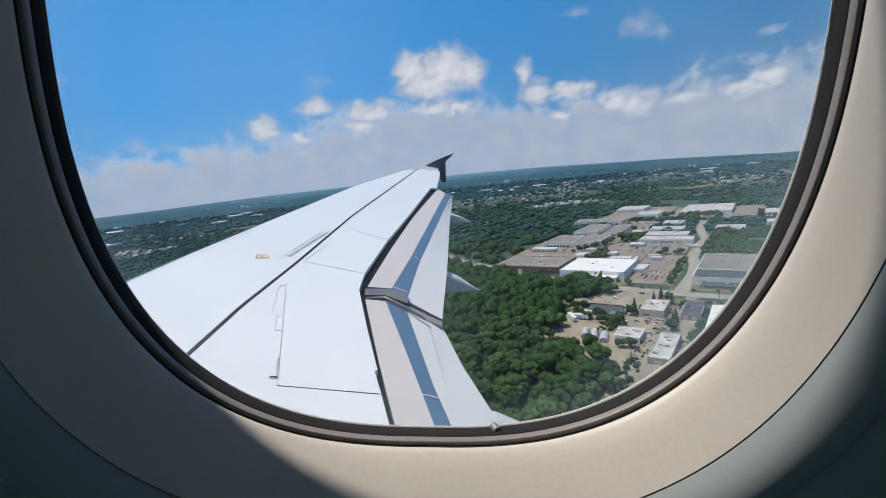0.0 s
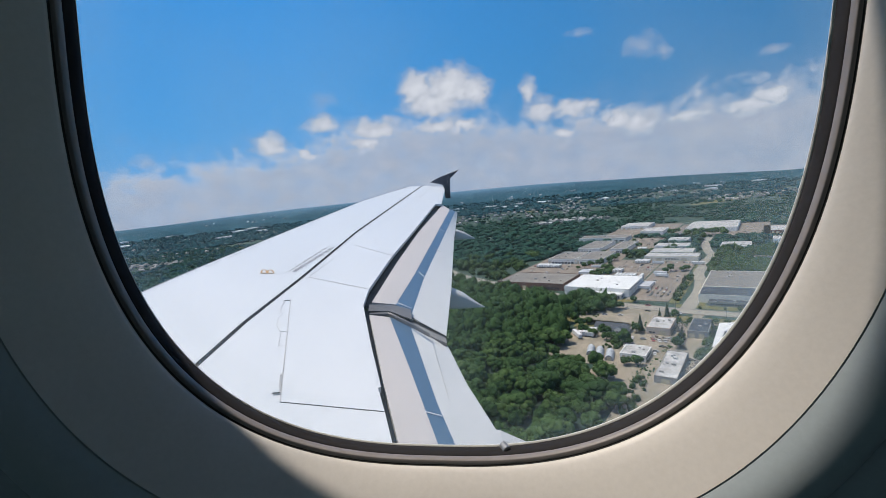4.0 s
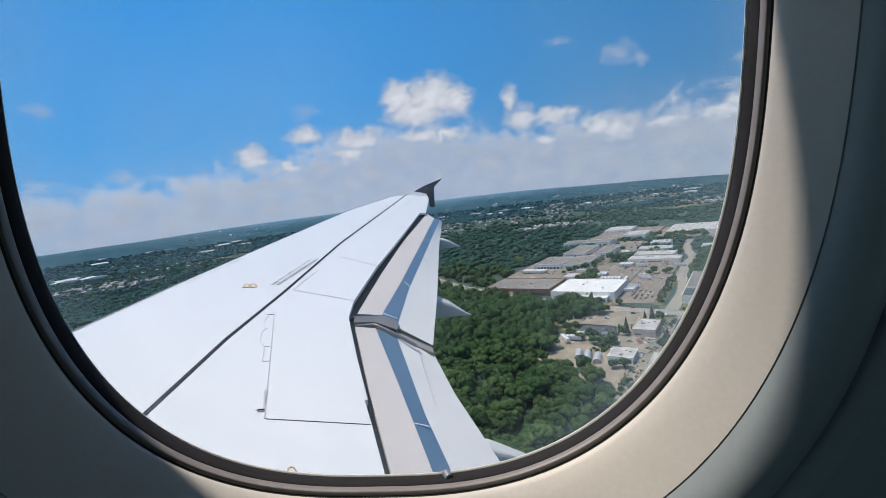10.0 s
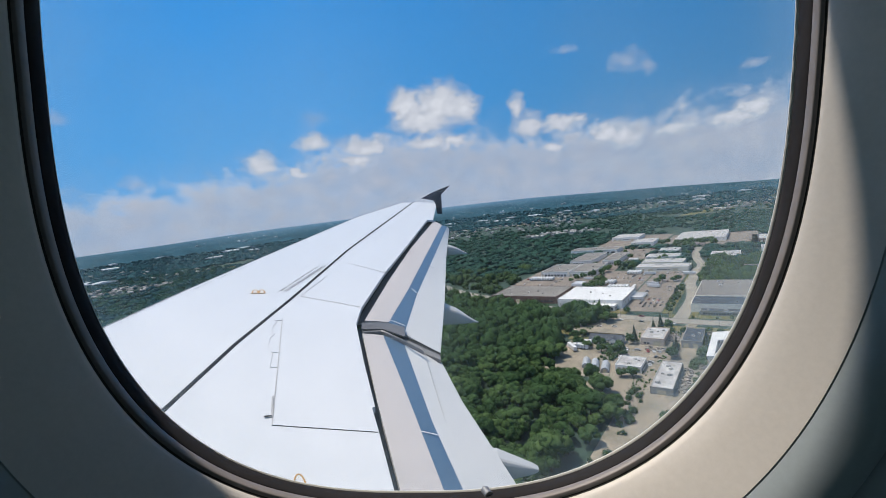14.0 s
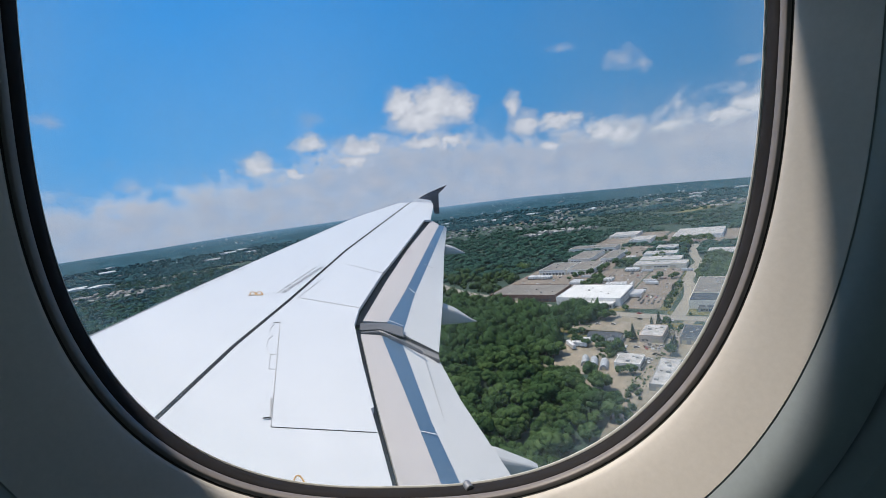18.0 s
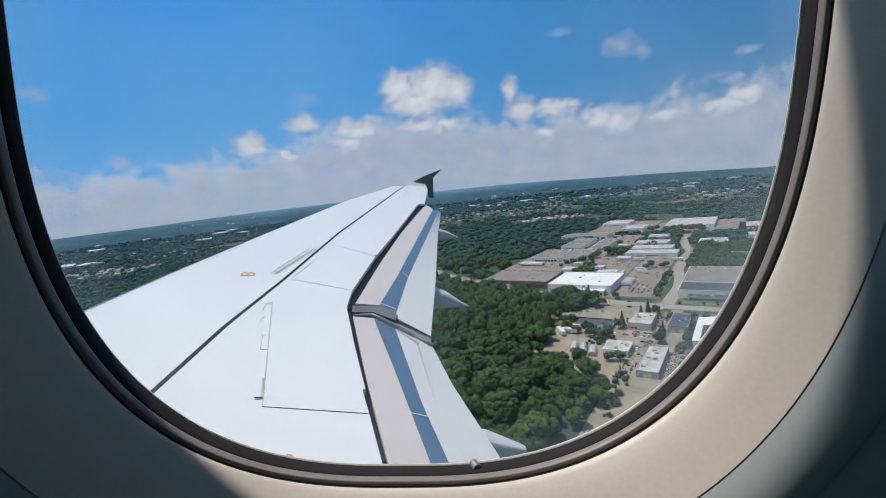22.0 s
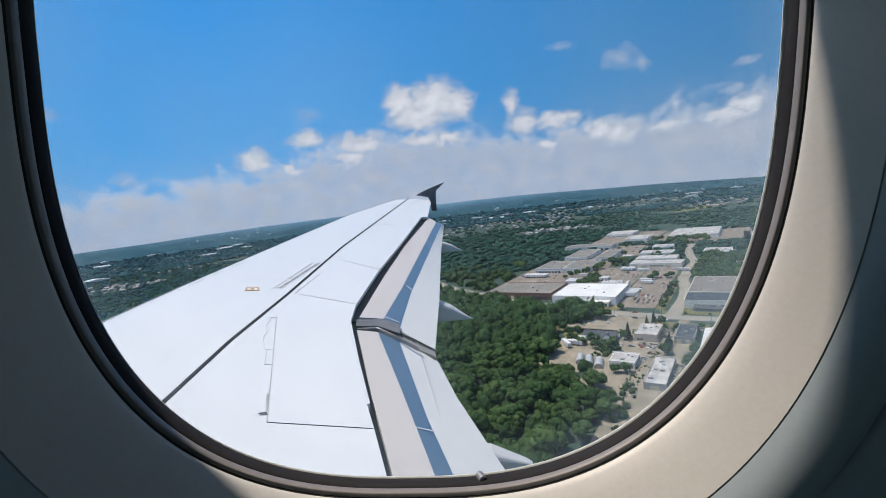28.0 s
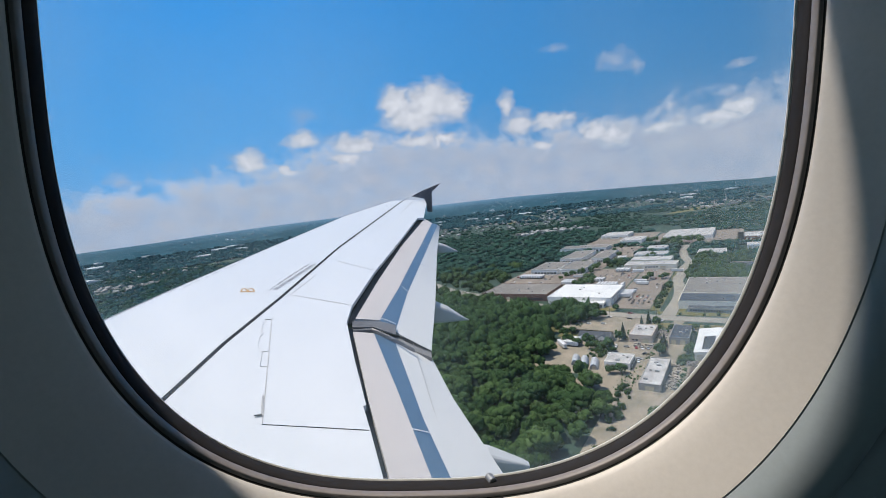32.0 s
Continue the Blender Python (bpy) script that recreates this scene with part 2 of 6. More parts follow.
def glass(name, haze, veil):
    """Clear acrylic: a faint mirror, and smears of dust that scatter a little light."""
    m = bpy.data.materials.new(name)
    m.use_nodes = True
    nt = m.node_tree
    nt.nodes.clear()
    tr, gl, df = nt.nodes.new("ShaderNodeBsdfTransparent"), nt.nodes.new("ShaderNodeBsdfGlossy"), nt.nodes.new("ShaderNodeBsdfTranslucent")
    tr.inputs[0].default_value = (0.98, 0.985, 0.99, 1)
    gl.inputs["Roughness"].default_value = 0.06
    df.inputs[0].default_value = (0.72, 0.82, 0.8, 1)
    tc, no = nt.nodes.new("ShaderNodeTexCoord"), nt.nodes.new("ShaderNodeTexNoise")
    no.inputs["Scale"].default_value, no.inputs["Detail"].default_value = 16, 6
    nt.links.new(tc.outputs["Object"], no.inputs["Vector"])
    mr = nt.nodes.new("ShaderNodeMapRange")
    mr.inputs[1].default_value, mr.inputs[2].default_value, mr.inputs[3].default_value, mr.inputs[4].default_value = 0.4, 0.75, veil, haze
    nt.links.new(no.outputs["Fac"], mr.inputs[0])
    m1, m2 = nt.nodes.new("ShaderNodeMixShader"), nt.nodes.new("ShaderNodeMixShader")
    m1.inputs[0].default_value = 0.012
    for a, b, i in ((tr, m1, 1), (gl, m1, 2), (m1, m2, 1), (df, m2, 2)):
        nt.links.new(a.outputs[0], b.inputs[i])
    # more dust has settled towards the rear edge of the pane
    sep_, edge, mul, add = nt.nodes.new("ShaderNodeSeparateXYZ"), nt.nodes.new("ShaderNodeMapRange"), nt.nodes.new("ShaderNodeMath"), nt.nodes.new("ShaderNodeMath")
    nt.links.new(tc.outputs["Object"], sep_.inputs[0])
    nt.links.new(sep_.outputs[0], edge.inputs[0])
    edge.inputs[1].default_value, edge.inputs[2].default_value, edge.inputs[4].default_value = 0.035, 0.105, 0.034
    mul.operation, add.operation = "MULTIPLY", "ADD"
    nt.links.new(edge.outputs[0], mul.inputs[0])
    nt.links.new(no.outputs["Fac"], mul.inputs[1])
    nt.links.new(mul.outputs[0], add.inputs[0])
    nt.links.new(mr.outputs[0], add.inputs[1])
    parts = []
    for k, centre, half in ((0, WIN_C[0], WIN_A), (2, WIN_C[1], WIN_B)):
        off_, norm, power = (nt.nodes.new("ShaderNodeMath") for _ in range(3))
        off_.operation, norm.operation, power.operation = "SUBTRACT", "DIVIDE", "POWER"
        size_ = nt.nodes.new("ShaderNodeMath")
        size_.operation = "ABSOLUTE"
        off_.inputs[1].default_value, norm.inputs[1].default_value, power.inputs[1].default_value = centre, half, WIN_N
        for a, b in ((sep_.outputs[k], off_), (off_.outputs[0], size_), (size_.outputs[0], norm), (norm.outputs[0], power)):
            nt.links.new(a, b.inputs[0])
        parts.append(power.outputs[0])
    total, rim_, last = nt.nodes.new("ShaderNodeMath"), nt.nodes.new("ShaderNodeMapRange"), nt.nodes.new("ShaderNodeMath")
    total.operation, last.operation = "ADD", "ADD"
    nt.links.new(parts[0], total.inputs[0])
    nt.links.new(parts[1], total.inputs[1])
    nt.links.new(total.outputs[0], rim_.inputs[0])
    rim_.inputs[1].default_value, rim_.inputs[2].default_value, rim_.inputs[4].default_value = 0.80, 1.02, 0.022
    nt.links.new(rim_.outputs[0], last.inputs[0])
    nt.links.new(add.outputs[0], last.inputs[1])
    nt.links.new(last.outputs[0], m2.inputs[0])
    nt.links.new(m2.outputs[0], nt.nodes.new("ShaderNodeOutputMaterial").inputs[0])
    return m


M_SKIN = mat("white_aircraft_paint", (0.62, 0.645, 0.68), 0.38, 0, 0.025, 0.5, 0, fine=8)
M_FLAP = mat("bare_grey_flap_skin", (0.53, 0.50, 0.495), 0.5, 0.05, 0.06, 0.9, 0, fine=9)
# the sky's reflection on this polished band is painted in as blue
M_BLUE = mat("sky_tinted_flap_band", (0.088, 0.162, 0.26), 0.35, 0.2, 0.07, 1.1, 0, fine=9)
M_FLAPW = mat("grey_white_flap_paint", (0.565, 0.58, 0.595), 0.42, 0, 0.08, 0.8, 0)
# for joints and hinges, and to paint the shade inside wing gaps
M_SEAM = mat("wing_near_black", (0.02, 0.022, 0.027), 0.8, 0, 0.3, 3, spec=0.1)
M_SEAM2 = mat("grey_panel_joint", (0.47, 0.47, 0.48), 0.7, 0, 0.3, 3)
M_COVE = mat("cove_shade_grey", (0.075, 0.075, 0.08), 0.6, 0.1, 0.3, 2)
M_RIB = mat("grey_rib_metal", (0.14, 0.145, 0.16), 0.5, 0.3, 0.2, 3)
M_METAL = mat("bare_aluminium", (0.5, 0.51, 0.53), 0.5, 0.7, 0.2, 6)
M_FAIR = mat("grey_fairing_paint", (0.54, 0.55, 0.57), 0.5, 0, 0.12, 3)
M_PIN = mat("dull_steel", (0.30, 0.31, 0.34), 0.45, 0.5, 0.3, 300)
M_NAVY = mat("navy_tip_paint", (0.012, 0.018, 0.045), 0.35, 0, 0.2, 2)
M_OCHRE = mat("ochre_stencil", (0.5, 0.27, 0.05), 0.6, 0, 0.2, 20)
M_INK = mat("grey_stencil_ink", (0.22, 0.22, 0.24), 0.7, 0, 0.3, 20)
M_CREAM = mat("cream_moulded_plastic", (0.56, 0.532, 0.51), 0.5, 0, 0.06, 9, 0.00004, fine=60)
M_BEZEL = mat("cool_grey_moulded_plastic", (0.34, 0.39, 0.425), 0.4, 0, 0.06, 9, 0.00003, fine=60)
M_GASKET = mat("brown_black_rubber", (0.024, 0.023, 0.026), 0.75, 0, 0.2, 30, spec=0.12)
M_STRIP = mat("grey_seal_strip", (0.20, 0.18, 0.178), 0.5, 0, 0.12, 20)
M_GROOVE = mat("black_groove", (0.012, 0.012, 0.013), 0.8, 0, 0.2, 20)
M_LIP = mat("pale_pane_edge", (0.65, 0.66, 0.66), 0.3, 0, 0.1, 20)
M_TUBE = mat("dark_frame_lining", (0.03, 0.03, 0.035), 0.6, 0, 0.2, 10)
M_CABIN = mat("cabin_lining", (0.6, 0.6, 0.58), 0.7, 0, 0.1, 2)
M_CARPET = mat("cabin_carpet", (0.05, 0.06, 0.09), 0.95, 0, 0.3, 20)
M_PANE = glass("acrylic_pane", 0.034, 0.003)

M_GRASS = mat("mown_grass", (0.205, 0.165, 0.06), 0.95, 0, 0.35, 0.03, 0, dark=(0.09, 0.102, 0.032), fine=14)
# the land is tinted towards the haze-blue of the far woods
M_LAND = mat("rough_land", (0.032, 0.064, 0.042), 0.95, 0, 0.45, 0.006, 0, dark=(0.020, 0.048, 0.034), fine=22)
M_DIRT = mat("pale_packed_dirt", (0.335, 0.285, 0.22), 0.95, 0, 0.35, 0.07, 0, dark=(0.185, 0.17, 0.125), fine=16)
M_ASPH = mat("worn_grey_asphalt", (0.265, 0.22, 0.178), 0.9, 0, 0.25, 0.06, 0, dark=(0.165, 0.14, 0.115), fine=18)
M_ROAD = mat("pale_road_concrete", (0.31, 0.285, 0.24), 0.9, 0, 0.2, 0.05, 0, fine=18)
M_KERB = mat("kerb_concrete", (0.34, 0.32, 0.28), 0.85, 0, 0.2, 0.3)
M_LINE = mat("road_line_paint", (0.42, 0.38, 0.26), 0.7, 0, 0.2, 0.5)
M_WROOF = mat("white_membrane_roof", (0.74, 0.74, 0.73), 0.6, 0, 0.1, 0.08, 0, dark=(0.6, 0.6, 0.58))
M_GROOF = mat("gravel_roof", (0.235, 0.218, 0.195), 0.95, 0, 0.3, 0.04, 0, dark=(0.155, 0.145, 0.133), fine=18)
M_LROOF = mat("pale_grey_roof", (0.56, 0.55, 0.53), 0.85, 0, 0.3, 0.16, 0, dark=(0.26, 0.25, 0.24), fine=10)
M_DROOF = mat("tarred_dark_roof", (0.06, 0.072, 0.088), 0.75, 0, 0.3, 0.05, 0, dark=(0.035, 0.042, 0.055))
M_CWALL = mat("cream_metal_siding", (0.80, 0.74, 0.62), 0.7, 0, 0.12, 0.2)
M_WWALL = mat("white_block_wall", (0.82, 0.80, 0.76), 0.8, 0, 0.12, 0.2)
M_TWALL = mat("tan_block_wall", (0.60, 0.49, 0.40), 0.85, 0, 0.15, 0.2)
M_GWALL = mat("grey_block_wall", (0.36, 0.345, 0.32), 0.85, 0, 0.15, 0.2)
M_RWALL = mat("red_brick_wall", (0.20, 0.115, 0.09), 0.9, 0, 0.2, 0.3)
M_WIN = mat("dark_window_glass", (0.03, 0.04, 0.05), 0.4, 0, 0.2, 0.5)
M_DOOR = mat("ribbed_steel_door", (0.60, 0.52, 0.37), 0.6, 0, 0.15, 0.6)
M_SOLAR = mat("solar_cell_blue_black", (0.035, 0.037, 0.042), 0.55, 0.0, 0.2, 0.5, rnd=0.2, spec=0.2)
M_RUST = mat("rusty_stacked_steel", (0.155, 0.112, 0.08), 0.9, 0.1, 0.45, 0.5, 0, fine=8, island=True)
M_SCRAP = mat("mixed_stacked_goods", (0.37, 0.33, 0.28), 0.85, 0, 0.4, 0.7, 0, fine=8, island=True)
M_BARK = mat("grey_brown_bark", (0.12, 0.09, 0.065), 0.95, 0, 0.4, 1.5)
M_LEAF = mat("summer_foliage", (0.080, 0.146, 0.046), 0.9, 0, 0.3, 0.25, 0.1, dark=(0.050, 0.104, 0.034), fine=7, rnd=0.26, leafy=0.35, spec=0.2)
M_CONIF = mat("dark_conifer_foliage", (0.026, 0.055, 0.026), 0.85, 0, 0.4, 0.5, 0, fine=7, rnd=0.25)
M_WOOD = mat("woodland_foliage", (0.058, 0.104, 0.03), 0.85, 0, 0.3, 0.05, 0.4, dark=(0.034, 0.072, 0.024), fine=28, rnd=0.22, island=True, leafy=0.3, spec=0.2)
# aerial haze is put into the base colours of far woods and rim
M_FARW = mat("haze_tinted_woodland", (0.033, 0.082, 0.060), 0.95, 0, 0.28, 0.005, 0.6, dark=(0.026, 0.064, 0.050), fine=60, spec=0.0, rnd=0.12, island=True)
M_HILL = mat("haze_tinted_rim", (0.042, 0.108, 0.145), 1.0, 0, 0.6, 0.0055, 0, dark=(0.016, 0.050, 0.072), fine=4, spec=0.0)
M_FARB = mat("haze_tinted_far_woodland", (0.036, 0.094, 0.108), 1.0, 0, 0.3, 0.004, 0, dark=(0.026, 0.070, 0.086), fine=30, spec=0.0, rnd=0.12, island=True)


def rising_haze(m, high, z0, z1):
    """Haze painted into the far backdrop's colour: it goes over into blue towards its top."""
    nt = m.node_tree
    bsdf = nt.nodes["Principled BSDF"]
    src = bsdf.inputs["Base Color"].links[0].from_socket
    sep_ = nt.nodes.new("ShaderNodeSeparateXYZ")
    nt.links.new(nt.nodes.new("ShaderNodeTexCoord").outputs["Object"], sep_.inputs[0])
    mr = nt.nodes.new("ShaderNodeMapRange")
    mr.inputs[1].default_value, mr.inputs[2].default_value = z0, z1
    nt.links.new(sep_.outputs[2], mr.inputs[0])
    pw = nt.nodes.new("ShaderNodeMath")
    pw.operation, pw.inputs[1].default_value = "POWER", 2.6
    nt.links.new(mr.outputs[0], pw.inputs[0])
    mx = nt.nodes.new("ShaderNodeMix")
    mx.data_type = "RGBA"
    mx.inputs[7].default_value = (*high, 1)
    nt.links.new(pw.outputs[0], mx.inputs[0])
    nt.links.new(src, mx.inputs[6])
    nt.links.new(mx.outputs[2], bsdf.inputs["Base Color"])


rising_haze(M_HILL, (0.10, 0.185, 0.27), 0.0, 118.0)
M_TYRE = mat("tyre_rubber", (0.02, 0.02, 0.02), 0.9)
M_CARS = [mat("car_paint_" + n, c, 0.5, 0.0, 0.05, 2) for n, c in (("white", (0.65, 0.65, 0.65)), ("black", (0.02, 0.02, 0.025)), ("silver", (0.35, 0.36, 0.38)), ("red", (0.3, 0.03, 0.03)), ("tan", (0.35, 0.28, 0.17)))]
M_HALLS = mat("far_hall_cladding", (0.42, 0.45, 0.48), 0.8, 0, 0.2, 0.02, 0, rnd=0.4, island=True)
M_HOUSES = mat("house_siding_and_roofs", (0.30, 0.30, 0.29), 0.85, 0, 0.3, 0.05, 0, rnd=0.5, island=True)
M_POLE = mat("galvanised_pole", (0.3, 0.3, 0.3), 0.5, 0.5)


# ---- building helpers ----
def link(name, bm, material, parent=None, label="", smooth=False):
    me = bpy.data.meshes.new(name)
    if isinstance(bm, tuple):
        me.from_pydata(bm[0], [], bm[1])
    else:
        bmesh.ops.recalc_face_normals(bm, faces=bm.faces)
        bm.to_mesh(me)
        bm.free()
    for m in material if isinstance(material, list) else [material]:
        me.materials.append(m)
    if smooth:
        me.shade_smooth()
    ob = new(name, me)
    if parent is not None:
        ob.parent = parent
    if label:
        ob["label"] = label
    return ob


part = link


def thing(name, m, label, category, group="", kind=""):
    ob = new(name)
    ob.empty_display_size = 0.2
    ob.matrix_world = m
    return tagged(ob, label, category, group, kind)


def box(bm, x0, y0, z0, x1, y1, z1, bevel=0.0):
    vs = [bm.verts.new((x, y, z)) for z in (z0, z1) for x, y in ((x0, y0), (x1, y0), (x1, y1), (x0, y1))]
    fs = [bm.faces.new([vs[i] for i in f]) for f in ((3, 2, 1, 0), (4, 5, 6, 7), (0, 1, 5, 4), (1, 2, 6, 5), (2, 3, 7, 6), (3, 0, 4, 7))]
    if bevel:
        es = {e for f in fs for e in f.edges}
        bmesh.ops.bevel(bm, geom=list(es), offset=bevel, segments=1, affect="EDGES")
    return bm


def boxes(*rows):
    bm = bmesh.new()
    for r in rows:
        box(bm, *r)
    return bm


def prism(bm, poly, lift):
    """A plate: the polygon, and the same one shifted by lift."""
    a = [bm.verts.new(p) for p in poly]
    b = [bm.verts.new(Vector(p) + Vector(lift)) for p in poly]
    bm.faces.new(a)
    bm.faces.new(b[::-1])
    for i in range(len(a)):
        j = (i + 1) % len(a)
        bm.faces.new((a[j], a[i], b[i], b[j]))
    return bm


def curve_at(pts, y):
    """x along a planform line given as (x, y) knots."""
    return float(np.interp(y, [p[1] for p in pts], [p[0] for p in pts]))

# ---- cabin window and wall ----
TURNS = 176


def oval(off, depth, k):
    """A point of the window's rounded outline, off metres outside it."""
    a = 2 * math.pi * k / TURNS
    c, s = math.cos(a), math.sin(a)
    e = 2 / WIN_N
    # the moulded surround stands at a slight angle to the pane
    q = min(max((off - 0.0018) / 0.0156, 0.0), 1.0) if depth < 0.131 else 0.0
    x = WIN_C[0] - 0.0028 * q + (WIN_A + off - 0.0015 * q) * math.copysign(abs(c) ** e, c)
    z = WIN_C[1] + (WIN_B + off) * math.copysign(abs(s) ** e, s)
    if c < 0 and s < 0:  # the lower fore corner is a little fuller
        x, z = x - 0.0040 * c * s, z - 0.0036 * c * s
    return (x, depth + q * (0.0028 + 0.029 * x - 0.010 * (z - WIN_C[1])), z)


def ring(name, profile, material, parent, label="", smooth=True):
    rows = [[oval(o, d, k) for k in range(TURNS)] for o, d in profile]
    verts = [p for r in rows for p in r]
    faces = []
    for i in range(len(rows) - 1):
        if profile[i] == profile[i + 1]:
            continue  # a sharp edge
        for k in range(TURNS):
            j = (k + 1) % TURNS
            faces.append((i * TURNS + k, i * TURNS + j, (i + 1) * TURNS + j, (i + 1) * TURNS + k))
    return part(name, (verts, faces), material, parent, label, smooth)


def wall_sheet(name, off, depth, material, x0, x1, z0, z1, parent=None, back=0.02):
    """A wall with the window's opening cut through it, its inner edge rounded back."""
    verts = [oval(off, depth + back, k) for k in range(TURNS)] + [oval(off + 0.003, depth + 0.004, k) for k in range(TURNS)] + [oval(off + 0.009, depth, k) for k in range(TURNS)]
    for k in range(TURNS):
        x, y, z = oval(off, depth, k)
        dx, dz = x - WIN_C[0], z - WIN_C[1]
        s = min((x1 - WIN_C[0]) / dx if dx > 1e-9 else 1e9, (x0 - WIN_C[0]) / dx if dx < -1e-9 else 1e9,
                (z1 - WIN_C[1]) / dz if dz > 1e-9 else 1e9, (z0 - WIN_C[1]) / dz if dz < -1e-9 else 1e9)
        verts.append((WIN_C[0] + dx * s, depth, WIN_C[1] + dz * s))
    faces = [(i * TURNS + k, i * TURNS + (k + 1) % TURNS, (i + 1) * TURNS + (k + 1) % TURNS, (i + 1) * TURNS + k) for i in range(3) for k in range(TURNS)]
    return part(name, (verts, faces), material, parent)


wall = wall_sheet("wall_starboard", 0.0402, 0.1080, M_BEZEL, -8.0, 8.0, -1.05, 1.25, back=0.018)
wall.matrix_world = AIR
tagged(wall, "pale cool-grey moulded cabin side wall with window cut-out", "wall", kind="structure")
skin = wall_sheet("wall_outer_skin", 0.048, 0.155, M_SKIN, -8.0, 8.0, -2.6, 1.25, back=0.005)
skin.matrix_world = AIR
tagged(skin, "white outer fuselage skin round the window", "wall", kind="structure")
for nm, rows, m_, lab, cat in (
        ("floor", (-8, -3.6, -1.08, 8, 0.149, -1.05), M_CARPET, "dark blue carpeted cabin floor", "floor"),
        ("ceiling", (-8, -3.6, 1.25, 8, 0.149, 1.28), M_CABIN, "plain pale grey cabin ceiling", "ceiling"),
        ("wall_fore", (-8.02, -3.6, -1.05, -8, 0.149, 1.25), M_CABIN, "plain grey wall closing the cabin ahead", "wall"),
        ("wall_aft", (8, -3.6, -1.05, 8.02, 0.149, 1.25), M_CABIN, "plain grey wall closing the cabin behind", "wall")):
    o = link(nm, boxes(rows), m_)
    o.matrix_world = AIR
    tagged(o, lab, cat, kind="structure")

# the unseen far side wall, with its own row of windows that let daylight in
OPEN = [(-7.8 + 0.53 * i, -7.57 + 0.53 * i) for i in range(30)]
edges = [-8.0] + [x for o in OPEN for x in o] + [8.0]
port = link("wall_port", boxes((-8, -3.62, -1.05, 8, -3.6, -0.1), (-8, -3.62, 0.23, 8, -3.6, 1.25), *[(edges[i], -3.62, -0.1, edges[i + 1], -3.6, 0.23) for i in range(0, len(edges), 2)]), M_CABIN)
port.matrix_world = AIR
tagged(port, "unseen pale cabin wall opposite with a row of windows", "wall", kind="structure")
# fill lamps added in five openings to brighten the window surround
for a, b in OPEN[3:6] + OPEN[24:26]:
    li = bpy.data.lights.new("cabin_fill", "AREA")
    li.shape, li.size, li.size_y, li.energy, li.color = "RECTANGLE", 0.23, 0.33, 8.5, (0.58, 0.92, 0.97)
    new("cabin_fill", li).matrix_world = AIR @ pose((a + b) / 2, -3.61, 0.065, 90, 0, 0)

win = thing("window_1", AIR, "oval aircraft window with cream reveal, dark rubber gasket and clear acrylic panes", "window", kind="structure")
ring("bezel", [(0.0179, 0.1150), (0.0179, 0.1092), (0.0179, 0.1092), (0.0198, 0.1070), (0.0222, 0.1050), (0.0250, 0.1034), (0.0282, 0.1025), (0.0312, 0.1025), (0.0338, 0.1034), (0.0360, 0.1052), (0.0374, 0.1080), (0.0380, 0.1130), (0.0381, 0.1210)], M_BEZEL, win, "cool grey rounded plastic bezel")
ring("bezel_seam", [(0.0174, 0.1135), (0.0183, 0.1135)], M_GROOVE, win, "thin black joint line")
ring("outer_gap", [(0.0370, 0.1200), (0.0420, 0.1200)], M_GROOVE, win, "black shadow gap round the bezel")
ring("reveal", [(0.0018, 0.1311), (0.0018, 0.1303), (0.0020, 0.1298), (0.0026, 0.1286), (0.0062, 0.1236), (0.0098, 0.1189), (0.0132, 0.1146), (0.0158, 0.1113), (0.0174, 0.1093), (0.0174, 0.1093), (0.0175, 0.1150)], M_CREAM, win, "cream moulded reveal ring")
ring("groove", [(0.0010, 0.1319), (0.0017, 0.1316), (0.0019, 0.1310), (0.0019, 0.1304)], M_GROOVE, win, "black groove")
ring("seal_strip", [(0.0012, 0.1346), (0.0001, 0.1345), (-0.0001, 0.1342), (0.0000, 0.1321), (0.0003, 0.1318), (0.0016, 0.1317)], M_STRIP, win, "grey seal strip")
ring("gasket", [(0.004, 0.1400), (0.0004, 0.1400), (0.0000, 0.1397), (-0.0001, 0.1376), (0.0000, 0.1352), (0.0005, 0.1348), (0.003, 0.1347)], M_GASKET, win, "brown-black rubber gasket")
# pale ring, shifted to show only right and below, as a sunlit edge
ring("pane_edge", [(0.001, 0.1405), (-0.0001, 0.1404), (-0.0001, 0.1401), (0.001, 0.1400)], M_LIP, win, "pale pane edge, shifted to show as a sunlit rim").matrix_basis = pose(-0.0005, 0, 0.0003)
ring("frame_lining", [(0.002, 0.1406), (0.026, 0.1435), (0.047, 0.150), (0.0482, 0.1605)], M_TUBE, win, "dark lining between the panes")
for nm, d, o in (("inner_pane", 0.1408, 0.002), ("outer_pane", 0.1525, 0.0465)):
    verts = [oval(o, d, k) for k in range(TURNS)] + [oval(o, d + 0.0008, k) for k in range(TURNS)]
    faces = [tuple(range(TURNS)), tuple(range(2 * TURNS - 1, TURNS - 1, -1))] + [(k, (k + 1) % TURNS, TURNS + (k + 1) % TURNS, TURNS + k) for k in range(TURNS)]
    p = part(nm, (verts, faces), M_PANE, win, "clear acrylic pane with faint smears")
    p.visible_shadow = False
# a small metal pin that stands on the gasket
prof = [(0.0, 0.0), (0.0014, 0.0), (0.0015, 0.0004), (0.0015, 0.0031), (0.00138, 0.0033), (0.0009, 0.0034), (0.0003, 0.0034)]
seg = 20
verts = [(r * math.cos(2 * math.pi * k / seg), r * math.sin(2 * math.pi * k / seg), h) for r, h in prof[1:] for k in range(seg)] + [(0, 0, 0.0034)]
